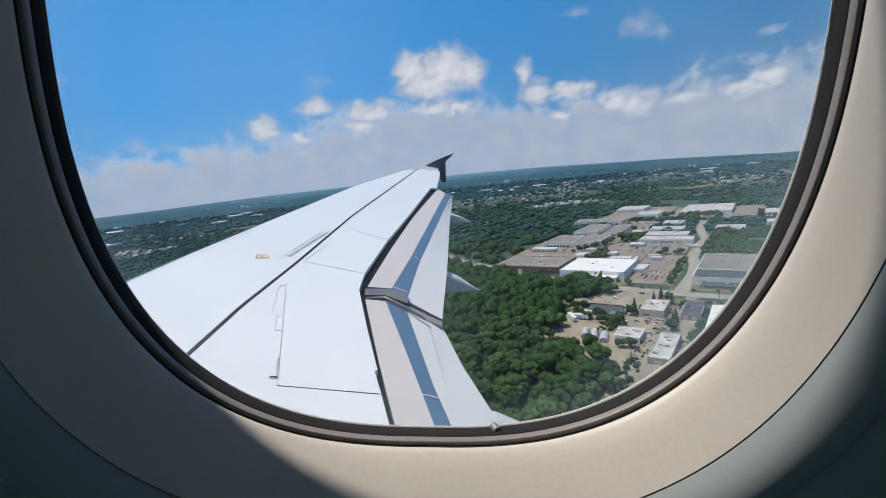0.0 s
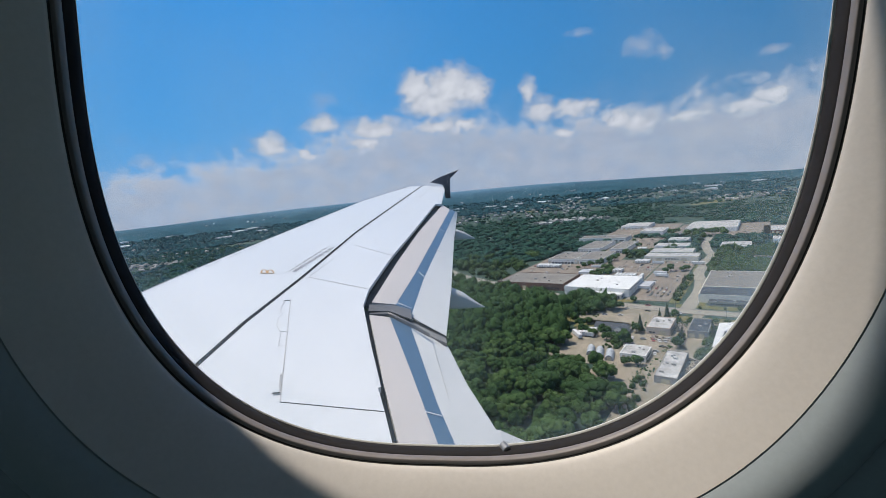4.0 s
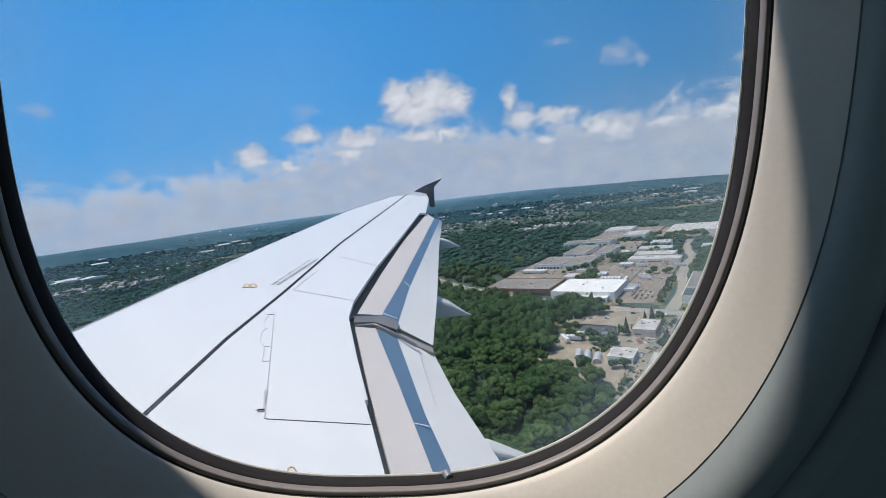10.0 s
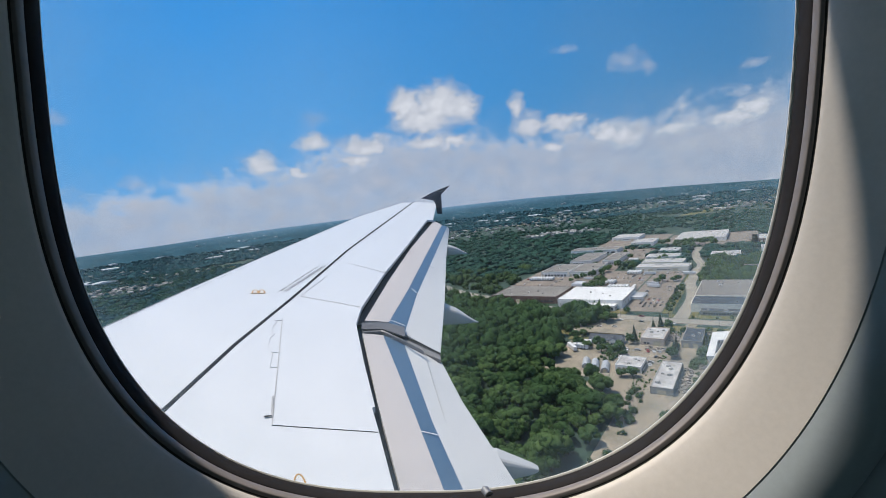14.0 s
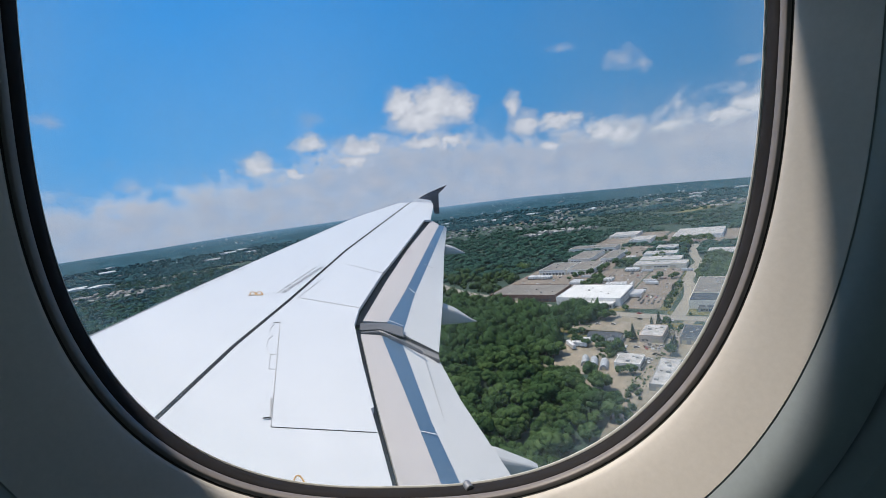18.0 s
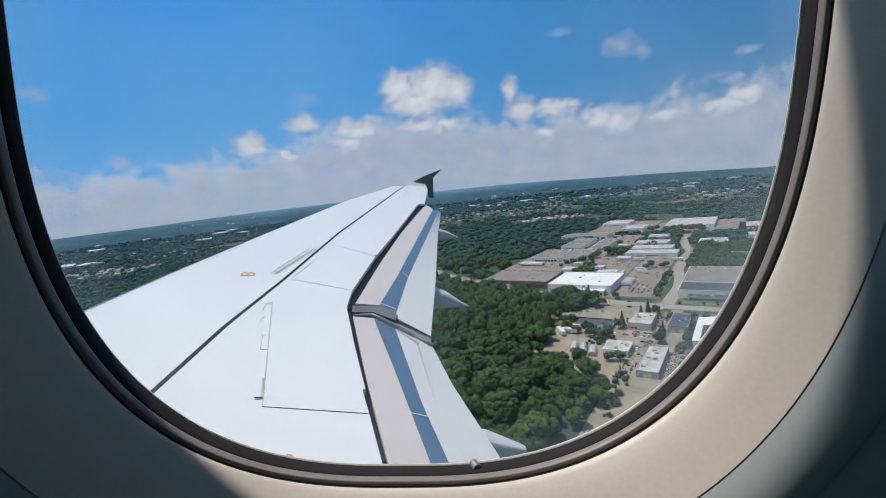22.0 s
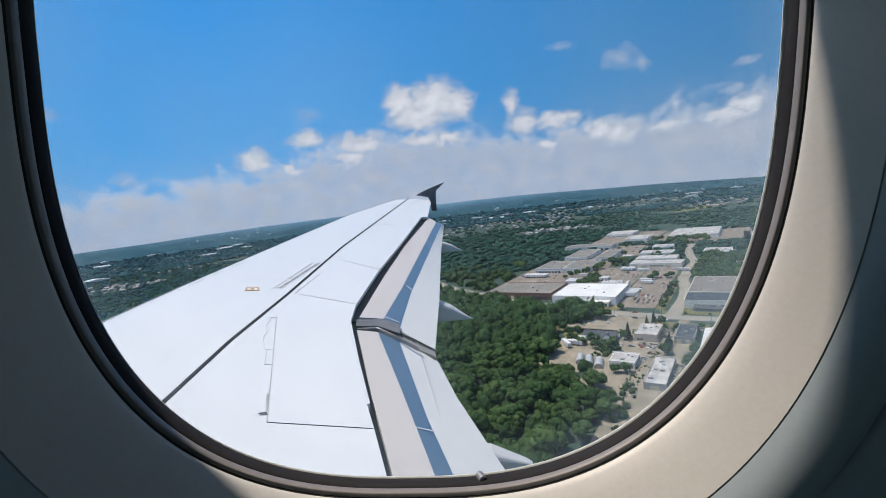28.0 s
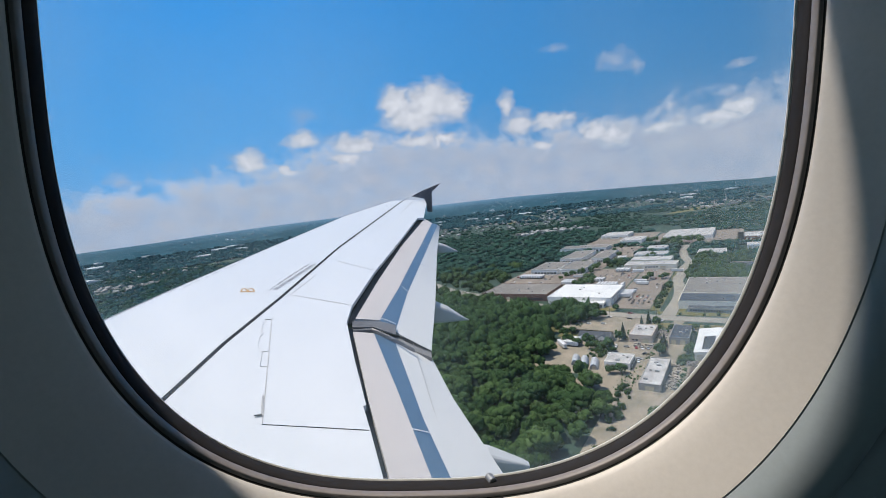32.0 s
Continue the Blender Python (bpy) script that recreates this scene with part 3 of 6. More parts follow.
faces = [(i * seg + k, i * seg + (k + 1) % seg, (i + 1) * seg + (k + 1) % seg, (i + 1) * seg + k) for i in range(len(prof) - 2) for k in range(seg)] + [((len(prof) - 2) * seg + k, (len(prof) - 2) * seg + (k + 1) % seg, (len(prof) - 1) * seg) for k in range(seg)]
pin = part("pin", (verts, faces), M_PIN, win, "small round steel pin")
pin.matrix_basis = pose(0.0104, 0.1400, -0.0942, 92, 0, 24)

# ---- wing ----
Z0, ZY, ZX = -1.83, 0.122, -0.03
LE = [(-4.1, 0.166), (-3.87, 2.9), (-3.7, 4.39), (-3.55, 5.67), (-3.26, 7.62), (-2.66, 11.41), (-1.86, 14.45), (-1.45, 14.72)]
SPAR = [(-2.0, 0.166), (-2.01, 2.9), (-2.01, 3.95), (-1.93, 5.22), (-1.83, 7.77), (-1.24, 14.72)]
TE = [(0.35, 0.166), (-0.32, 2.23), (-0.48, 2.72), (-0.575, 2.995), (-0.556, 3.01), (-0.76, 3.66), (-1.0, 4.48), (-1.04, 4.96), (-0.98, 6.36), (-0.85, 7.9), (-0.61, 11.1),
      (-0.46, 11.15), (-0.47, 13.9), (-0.56, 14.72)]


def plane(x, y, s=1.0):
    """The wing's upper surface; s above 1 lies a little lower and farther out along the line of sight."""
    return Vector((x * s, y * s, (Z0 + ZY * y + ZX * x) * s))


def top(x, y):
    d = x - curve_at(LE, y)
    p = plane(x, y)
    if d < 0.35:
        p.z -= 0.11 * (1 - max(d, 0) / 0.35) ** 2
    return p


STATIONS = sorted({round(v, 3) for v in list(np.linspace(0.166, 14.72, 60)) + [p[1] for p in LE + SPAR + TE]})


def skin_patch(name, front, rear, label, cuts=10, drop=0.09):
    """A strip of wing skin between two lines of the planform, with its edges turned down."""
    verts, faces, n = [], [], cuts + 3
    for y in STATIONS:
        a, b = front(y), rear(y)
        row = [top(a + (b - a) * (i / cuts) ** 1.3, y) for i in range(cuts + 1)]
        verts += [row[0] - Vector((0, 0, drop))] + row + [row[-1] - Vector((0, 0, drop))]
    for i in range(len(STATIONS) - 1):
        for k in range(n - 1):
            faces.append((i * n + k, i * n + k + 1, (i + 1) * n + k + 1, (i + 1) * n + k))
    return part(name, (verts, faces), M_SKIN, wing, label)


wing = thing("aircraft_wing", AIR, "white swept airliner wing with extended flaps and dark navy tip fence", "wing")
skin_patch("front_skin", lambda y: curve_at(LE, y), lambda y: curve_at(SPAR, y) - 0.01, "white painted forward wing skin", 12)
skin_patch("rear_skin", lambda y: curve_at(SPAR, y) + 0.01, lambda y: curve_at(TE, y), "white painted rear wing skin and spoilers", 8, 0.045)
# inner structure and underside, painted near black for the shade in the gaps
verts, faces = [], []
for y in STATIONS:
    a, b = curve_at(LE, y) + 0.01, curve_at(TE, y) - 0.02
    th = 0.5 * (1 - y / 18)
    up = [top(a + (b - a) * q, y) - Vector((0, 0, 0.085)) for q in (0.0, 0.15, 0.5, 1.0)]
    dn = [plane(a + (b - a) * q, y) - Vector((0, 0, th * h)) for q, h in ((1.0, 0.3), (0.6, 0.8), (0.25, 1.0), (0.03, 0.55))]
    verts += up + dn
for i in range(len(STATIONS) - 1):
    for k in range(8):
        faces.append((i * 8 + k, i * 8 + (k + 1) % 8, (i + 1) * 8 + (k + 1) % 8, (i + 1) * 8 + k))
faces += [tuple(range(8)), tuple(range(len(verts) - 1, len(verts) - 9, -1))]
part("wing_box", (verts, faces), M_SEAM, wing, "dark inner structure showing in the gaps")
# leading edge slat lip
verts, faces = [], []
for y in STATIONS:
    x = curve_at(LE, y)
    p = top(x, y)
    verts += [p + Vector((0.03, 0, -0.004)), p + Vector((-0.02, 0, -0.012)), p + Vector((-0.035, 0, -0.06)), p + Vector((0.0, 0, -0.12))]
for i in range(len(STATIONS) - 1):
    faces += [(i * 4 + k, i * 4 + k + 1, i * 4 + k + 5, i * 4 + k + 4) for k in range(3)]
part("slat", (verts, faces), M_METAL, wing, "bare metal leading edge")


def seam(name, pts, w, material, lift=0.004, s=1.0, label=""):
    """A thin strip laid along a line of the wing's surface."""
    verts, faces = [], []
    P = [(plane(x, y, s) if s != 1.0 else top(x, y)) + Vector((0, 0, lift)) for x, y in pts]
    for i, p in enumerate(P):
        d = (P[min(i + 1, len(P) - 1)] - P[max(i - 1, 0)]).normalized()
        n = Vector((-d.y, d.x, 0)) * w / 2
        verts += [p + n, p - n, p - n - Vector((0, 0, 0.003)), p + n - Vector((0, 0, 0.003))]
    for i in range(len(P) - 1):
        faces += [(i * 4 + k, i * 4 + (k + 1) % 4, i * 4 + 4 + (k + 1) % 4, i * 4 + 4 + k) for k in range(4)]
    return part(name, (verts, faces), material, wing, label)


def line(a, b, n=8):
    return [(a[0] + (b[0] - a[0]) * i / n, a[1] + (b[1] - a[1]) * i / n) for i in range(n + 1)]


seam("panel_joint", line((-1.81, 4.58), (-1.198, 2.764)), 0.006, M_SEAM2)
seam("panel_joint", line((-1.198, 2.764), (-0.489, 2.722)), 0.005, M_SEAM)
seam("panel_joint", line((-1.85, 5.285), (-1.045, 4.966)), 0.008, M_SEAM2)
seam("panel_joint", line((-1.625, 6.862), (-0.925, 6.345)), 0.006, M_SEAM2)
seam("panel_joint", line((-1.523, 10.06), (-1.116, 9.845)), 0.02, M_SEAM2)
seam("panel_joint", line((-1.096, 12.015), (-0.9, 14.6)), 0.018, M_SEAM2)
seam("panel_joint", line((-1.85, 5.285), (-1.77, 6.11)), 0.005, M_SEAM2)
# dark strip laid over the spar gap, painting the shade inside it
seam("spar_joint", [(curve_at(SPAR, y), y) for y in STATIONS], 0.042, M_SEAM, 0.003, label="dark strip painting the shaded gap along the rear spar")
seam("slat_edge_line", [(curve_at(LE, y) + 0.20, y) for y in np.linspace(2.4, 14.0, 40)], 0.016, M_RIB, label="dark thin line along the leading edge")
for y in np.linspace(5.3, 6.7, 40):
    if int(y * 9) % 4:
        seam("stencil_bar", line((curve_at(LE, y) + 0.31, y), (curve_at(LE, y) + 0.33, y + 0.008), 1), 0.005, M_SEAM2)
seam("access_outline", [(-1.829, 4.467), (-1.824, 4.335), (-1.781, 4.226), (-1.733, 4.175), (-1.745, 4.096), (-1.703, 3.937), (-1.632, 3.826), (-1.609, 3.793)], 0.003, M_SEAM2)
seam("access_outline", line((-1.609, 3.793), (-1.555, 3.797), 2), 0.004, M_SEAM2)
seam("access_outline", line((-1.518, 3.529), (-1.459, 3.532), 2), 0.004, M_SEAM2)
seam("access_outline", line((-1.858, 4.511), (-1.795, 4.516), 2), 0.008, M_SEAM)
seam("access_outline", line((-1.60, 3.79), (-1.52, 3.53), 2), 0.0025, M_SEAM2)
seam("hinge_bracket", line((-1.283, 2.845), (-1.237, 2.855), 2), 0.016, M_SEAM, 0.012, label="dark metal spoiler hinge")
seam("hinge_bracket", line((-1.326, 3.101), (-1.234, 2.845), 3), 0.012, M_SEAM2, 0.006)
for cx, cy, r in ((-2.442, 5.362, 0.036), (-2.362, 5.37, 0.036), (-0.825, 2.217, 0.034)):
    seam("hoist_mark", [(cx + r * (math.cos(a) - 1.5 * math.sin(a)), cy + r * (0.09 * math.cos(a) + 3.4 * math.sin(a))) for a in np.linspace(0, math.pi, 11)], 0.015 if cy > 3 else 0.008, M_OCHRE, label="ochre painted arch mark")
seam("hoist_mark", line((-2.492, 5.354), (-2.318, 5.37), 2), 0.034, M_OCHRE, label="ochre painted base line")
seam("hoist_mark", line((-0.867, 2.215), (-0.782, 2.218), 2), 0.010, M_OCHRE, label="ochre painted base line")
# stencilled notice: one line of unreadable bars, one line of words
lx, ly = Vector((-2.161, 5.473)), Vector((-2.031, 6.681))
for i in range(31):
    if i in (4, 9, 18, 22, 26):
        continue
    q = lx + (ly - lx) * (i / 31)
    seam("stencil_bar", line((q.x - 0.022, q.y + 0.002), (q.x + 0.016, q.y + 0.006), 1), 0.0045, M_INK)
txt = bpy.data.curves.new("stencil_text", "FONT")
txt.size = 0.082
txt.materials.append(M_INK)
t_ob = new("stencil_text", txt)
t_ob.parent = wing
tx = Vector((0.146, 1.114, 0.122 * 1.114)).normalized()
tz = Vector((0.03, -0.122, 1)).normalized()
ty = tz.cross(tx)
mtx = Matrix((tx, ty, tz)).transposed().to_4x4()
txt.body = "DO NOT WALK OUTSIDE THIS AREA"
txt.size = 0.074
txt.offset = 0.002
mtx.translation = top(-2.075, 5.45) + Vector((0, 0, 0.006))
t_ob.matrix_basis = mtx


def band(name, fore, aft, s0, s1, material, label, n=24, thick=0.035):
    """A strip of flap skin between two lines, each followed from its inner to its outer end."""
    def along(pts, t, s):
        f = t * (len(pts) - 1)
        i = min(int(f), len(pts) - 2)
        a, b = Vector((*pts[i], 0)), Vector((*pts[i + 1], 0))
        p = a.lerp(b, f - i)
        return plane(p.x, p.y, s)
    verts, faces = [], []
    for i in range(n + 1):
        a, b = along(fore, i / n, s0), along(aft, i / n, s1)
        mid = a.lerp(b, 0.5) + Vector((0, 0, 0.001))
        dn = Vector((0, 0, thick))
        verts += [a, mid, b, b - dn, a - dn]
    for i in range(n):
        faces += [(i * 5 + k, i * 5 + (k + 1) % 5, i * 5 + 5 + (k + 1) % 5, i * 5 + 5 + k) for k in range(5)]
    faces += [(0, 1, 2, 3, 4), tuple(n * 5 + k for k in (4, 3, 2, 1, 0))]
    return part(name, (verts, faces), material, wing, label)


OUT = [[(-0.93, 4.58), (-0.87, 6.01), (-0.74, 8.0), (-0.43, 11.03)], [(-0.67, 4.55), (-0.57, 5.6), (-0.43, 7.61), (-0.23, 10.43)],
       [(-0.475, 4.27), (-0.44, 5.43), (-0.28, 7.63), (-0.1, 10.23)], [(-0.11, 3.84), (-0.09, 5.12), (-0.09, 7.65), (-0.05, 10.02)]]
INN = [[(-0.89, 4.25), (-0.55, 3.07), (-0.29, 2.24), (0.12, 1.2)], [(-0.68, 4.22), (-0.36, 3.23), (-0.06, 2.27), (0.33, 1.2)],
       [(-0.46, 4.06), (-0.14, 2.85), (0.04, 2.29), (0.44, 1.25)], [(-0.09, 3.68), (0.07, 3.1), (0.32, 2.39), (0.62, 1.5)]]
LEVEL = [1.035, 1.05, 1.062, 1.10]
for L_, nm in ((OUT, "outer"), (INN, "inner")):
    band("flap_nose", L_[0], L_[1], LEVEL[0], LEVEL[1], M_FLAP, "warm grey unpainted " + nm + " flap nose")
    band("flap_band", L_[1], L_[2], LEVEL[1], LEVEL[2], M_BLUE, "sky-tinted blue-grey " + nm + " flap band")
    band("flap_tail", L_[2], L_[3], LEVEL[2], LEVEL[3], M_FLAPW, "pale grey " + nm + " flap trailing part")
# the cove under the spoilers' trailing edge, its shade painted as dark grey
band("cove", [(-1.25, 4.4), (-1.2, 6.0), (-1.1, 8.0), (-0.75, 11.0)], [(-0.8, 4.5), (-0.75, 6.0), (-0.6, 8.0), (-0.35, 10.9)], 1.055, 1.07, M_COVE, "cove ahead of the outer flap, its shade painted dark")
band("cove", [(-1.2, 4.5), (-0.85, 3.2), (-0.6, 2.2), (-0.2, 1.2)], [(-0.75, 4.25), (-0.42, 3.0), (-0.15, 2.2), (0.25, 1.2)], 1.055, 1.07, M_COVE, "cove ahead of the inner flap, its shade painted dark")
band("flap_end_cap", [(-0.95, 4.52), (-0.69, 4.54), (-0.49, 4.43)], [(-0.92, 4.35), (-0.71, 4.37), (-0.46, 4.2)], 1.037, 1.045, M_RIB, "grey metal flap end cap", 12, 0.012)
# black strip below the flap ends, painting the shade of their gap
band("flap_gap", [(-0.94, 4.45), (-0.71, 4.45), (-0.46, 4.24), (-0.26, 4.03), (-0.107, 3.87)], [(-0.88, 4.14), (-0.70, 4.17), (-0.45, 3.95), (-0.25, 3.75), (-0.10, 3.67)], 1.075, 1.095, M_SEAM, "black strip painting the shade between the flaps", 16)
band("end_rib", [(-0.90, 4.30), (-0.71, 4.35), (-0.46, 4.12), (-0.26, 3.92)], [(-0.89, 4.27), (-0.70, 4.31), (-0.45, 4.085), (-0.255, 3.885)], 1.03, 1.035, M_RIB, "grey end rib", 16)
band("end_rib", [(-0.46, 4.15), (-0.26, 3.96), (-0.11, 3.83)], [(-0.45, 4.06), (-0.255, 3.86), (-0.10, 3.735)], 1.068, 1.076, M_RIB, "grey end rib", 12)
for a, b in (((-0.389, 6.867), (-0.259, 6.684)), ((-0.523, 5.672), (-0.426, 5.455)), ((-0.66, 4.60), (-0.493, 4.462)), ((-0.382, 8.284), (-0.269, 8.063))):
    seam("band_joint", line(a, b, 2), 0.010, M_SKIN, 0.005, 1.052, "pale joint strip")
seam("band_joint", line((-0.235, 2.75), (-0.1, 2.71), 2), 0.008, M_SKIN, 0.005, 1.052, "pale joint strip")
for a, b in (((-0.86, 7.95), (-0.70, 7.96)), ((-0.99, 6.36), (-0.90, 6.38))):
    seam("hinge_arm", line(a, b, 2), 0.03, M_SEAM, 0.02, 1.01, "small dark hinge arm")
seam("flap_rivet_line", line((-0.28, 4.0), (0.03, 2.45), 10), 0.003, M_SEAM2, 0.004, 1.075)


def canoe(y, wide, rows, paint=M_FAIR):
    """A flap track fairing: a narrow pod, deepest under the flap; rows of (x, top, bottom, share of the width)."""
    verts, faces, seg_ = [], [], 16
    for x, hi, lo, q in rows:
        for k in range(seg_):
            c, s = math.cos(2 * math.pi * k / seg_), math.sin(2 * math.pi * k / seg_)
            verts.append((x, y + wide * q * math.copysign(abs(c) ** 0.45, c), (hi + lo) / 2 + (hi - lo) / 2 * math.copysign(abs(s) ** 0.5, s)))
    for i in range(len(rows) - 1):
        faces += [(i * seg_ + k, i * seg_ + (k + 1) % seg_, (i + 1) * seg_ + (k + 1) % seg_, (i + 1) * seg_ + k) for k in range(seg_)]
    faces += [tuple(range(seg_ - 1, -1, -1)), tuple(range(len(verts) - seg_, len(verts)))]
    return part("flap_track_fairing", (verts, faces), paint, wing, "pale grey tapered flap track fairing")


canoe(5.9, 0.14, [(-1.3, -1.45, -1.60, 0.5), (-0.8, -1.40, -1.68, 0.9), (-0.1, -1.385, -1.655, 1.0), (0.06, -1.45, -1.65, 0.8), (0.18, -1.53, -1.645, 0.5), (0.29, -1.60, -1.64, 0.2), (0.36, -1.632, -1.64, 0.06)])
canoe(9.2, 0.12, [(-1.2, -0.98, -1.10, 0.5), (-0.6, -0.93, -1.14, 0.9), (-0.05, -0.90, -1.12, 1.0), (0.10, -0.955, -1.105, 0.7), (0.22, -1.02, -1.095, 0.4), (0.33, -1.075, -1.09, 0.12)])
canoe(2.86, 0.09, [(-0.7, -1.72, -1.86, 0.5), (0.0, -1.69, -1.90, 0.9), (0.3, -1.70, -1.88, 1.0), (0.42, -1.745, -1.865, 0.75), (0.54, -1.79, -1.845, 0.45), (0.58, -1.81, -1.83, 0.3)], M_FLAPW)
# wing tip fence
bm = prism(bmesh.new(), [(-0.99, 14.58, 0.11), (-0.62, 14.58, 0.30), (-0.04, 14.58, 0.53), (-0.14, 14.58, 0.42), (-0.33, 14.58, 0.25), (-0.30, 14.58, -0.40), (-0.46, 14.58, -0.40), (-0.52, 14.58, -0.1), (-0.56, 14.58, 0.04)], (0, 0.06, 0))
bmesh.ops.bevel(bm, geom=bm.edges[:], offset=0.008, segments=1, affect="EDGES")
part("tip_fence", bm, M_NAVY, wing, "dark navy swept tip fence")

# ---- the land below ----
GRID = -34.8
TOWN = pose(188, 377, 0, 0, 0, GRID)


def at(u, v, z=0.0, turn=0.0):
    """A pose on the town's street grid."""
    return TOWN @ pose(u, v, z, 0, 0, turn)


def uv_of(x, y):
    p = TOWN.inverted() @ Vector((x, y, 0))
    return p.x, p.y


rings = [0, 60, 120, 180, 240, 320, 400, 500, 650, 800, 1000, 1300, 1700, 2200, 2900, 3600, 4300, 4800]
seg = 96
verts = [(0, 0, 0)] + [(r * math.sin(2 * math.pi * k / seg), r * math.cos(2 * math.pi * k / seg), -0.02) for r in rings[1:] for k in range(seg)]
faces = [(0, 1 + (k + 1) % seg, 1 + k) for k in range(seg)]
faces += [(1 + i * seg + k, 1 + i * seg + (k + 1) % seg, 1 + (i + 1) * seg + (k + 1) % seg, 1 + (i + 1) * seg + k) for i in range(len(rings) - 2) for k in range(seg)]
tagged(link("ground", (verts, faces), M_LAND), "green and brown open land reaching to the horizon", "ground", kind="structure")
# the far rim of the plain: a low rise, highest straight out from the wing
RIM = [(2900, -1), (3300, 22), (3700, 46), (4100, 72), (4500, 98), (4780, 116), (4830, 90)]


def swell(a):
    """How much of the rim's full height stands at an azimuth in degrees."""
    return float(np.interp(a, [-180, -80, -42, -22, 0, 10, 24, 36, 48, 90, 180], [0.6, 0.5, 0.62, 0.95, 1.05, 1.0, 0.6, 0.2, 0.12, 0.3, 0.6]))


verts, faces = [], []
for k in range(240):
    a = 2 * math.pi * k / 240
    for i, (r, z) in enumerate(RIM):
        w = noise.noise(Vector((math.cos(a) * 9, math.sin(a) * 9, i * 0.7)))
        verts.append((r * math.sin(a), r * math.cos(a), z * (swell((math.degrees(a) + 180) % 360 - 180) if z > 0 else 1) + (w * 4 if 0 < i < 6 else 0)))
n = len(RIM)
faces = [(k * n + i, ((k + 1) % 240) * n + i, ((k + 1) % 240) * n + i + 1, k * n + i + 1) for k in range(240) for i in range(n - 1)]
tagged(link("backdrop_ridge", (verts, faces), M_HILL, None, "", True), "far wooded rim of the plain, tinted blue for haze", "horizon", kind="structure")

CLEAR = []


def pave(name, rects, material, label, z=0.12, clear=2.0, category="pavement"):
    bm = bmesh.new()
    for u0, v0, u1, v1 in rects:
        box(bm, u0, v0, -0.3, u1, v1, z)
        CLEAR.append((u0 - clear, v0 - clear, u1 + clear, v1 + clear))
    o = link(name, bm, material)
    o.matrix_world = TOWN
    return tagged(o, label, category, kind="structure")


def ribbon(name, pts, width, material, label, z, category="road", kerb=True):
    """A road along a smooth line of the grid, with raised kerbs as parts."""
    P = []
    for i in range(len(pts) - 1):
        p0, p1, p2, p3 = (Vector(pts[max(min(j, len(pts) - 1), 0)]) for j in (i - 1, i, i + 1, i + 2))
        for s in range(8):
            t = s / 8
            P.append(0.5 * (2 * p1 + (p2 - p0) * t + (2 * p0 - 5 * p1 + 4 * p2 - p3) * t * t + (3 * p1 - p0 - 3 * p2 + p3) * t ** 3))
    P.append(Vector(pts[-1]))

    def strip(off, w, h):
        verts, faces = [], []
        for i, p in enumerate(P):
            d = (P[min(i + 1, len(P) - 1)] - P[max(i - 1, 0)]).normalized()
            nn = Vector((-d.y, d.x))
            a, b = p + nn * (off - w / 2), p + nn * (off + w / 2)
            verts += [(a.x, a.y, h), (b.x, b.y, h), (b.x, b.y, -0.3), (a.x, a.y, -0.3)]
        for i in range(len(P) - 1):
            faces += [(i * 4 + k, i * 4 + 4 + k, i * 4 + 4 + (k + 1) % 4, i * 4 + (k + 1) % 4) for k in range(4)]
        return verts, faces
    o = link(name, strip(0, width, z), material)
    o.matrix_world = TOWN
    tagged(o, label, category, kind="structure")
    if kerb:
        for sgn in (-1, 1):
            part("kerb", strip(sgn * (width / 2 + 0.3), 0.6, z + 0.15), M_KERB, o)
        part("centre_line", strip(0.0, 0.35, z + 0.02), M_LINE, o)
    for p in P:
        CLEAR.append((p.x - width / 2 - 5, p.y - width / 2 - 5, p.x + width / 2 + 5, p.y + width / 2 + 5))
    return o


pave("lawn", [(-72, -71.9, -32.2, -50.1), (-112, 12, -45, 24), (-8, 6, 76, 16), (-100, -60, -20, -46), (76, -12, 260, 8), (-8, -32, 60, -20)], M_GRASS, "sunlit mown grass verge", 0.06, 0.0, "lawn")
pave("car_park", [(-54, 22, -16, 235), (76, 10, 99, 72), (78, 76, 106, 154), (52, -98, 62, -34)], M_ASPH, "worn grey asphalt car park", 0.14)
pave("verge", [(-15, 18, -7, 125), (9, 16, 14, 26), (-14, 160, -12, 228)], M_GRASS, "narrow grass verge along the side road", 0.2, 0.0, "lawn")
pave("goods_yard", [(-225, 100, -112, 300), (-112, 100, -56, 235), (-160, 300, -90, 460)], M_ASPH, "grey asphalt goods yard between warehouses", 0.10)
pave("dirt_lot", [(-78, -50.0, -10, -3), (-68, -142, -32.1, -72), (-32, -165, 52, -50.0), (-9.9, -50.0, 52, -34), (-6, -300, 60, -165.1)], M_DIRT, "pale packed dirt yard with tyre tracks", 0.09, 1.0)
pave("paved_apron", [(-90, 470, 60, 660), (50, 440, 140, 600), (-215, 480, -95, 690)], M_ASPH, "grey paved apron round far warehouses", 0.1)
ribbon("road_main", [(-420, 190), (-300, 100), (-190, 48), (-95, 12), (-45, 1), (5, -5), (50, -6), (120, -6), (260, -4), (420, 10)], 13.0, M_ROAD, "pale concrete main road with kerbs", 0.20)
ribbon("road_side", [(2, 0), (3, 30), (4, 70), (0, 115), (-6, 150), (-6, 190), (-8, 230), (-4, 270), (-14, 320), (-22, 380), (-24, 450)], 10.0, M_ROAD, "pale concrete side road winding between warehouses", 0.24)
ribbon("yard_lane", [(13, -12), (9, -35), (4, -62), (-1, -92), (1, -122), (10, -150), (14, -176), (8, -205), (-2, -250)], 8.0, M_DIRT, "unpaved pale lane through the yards", 0.16, kerb=False)


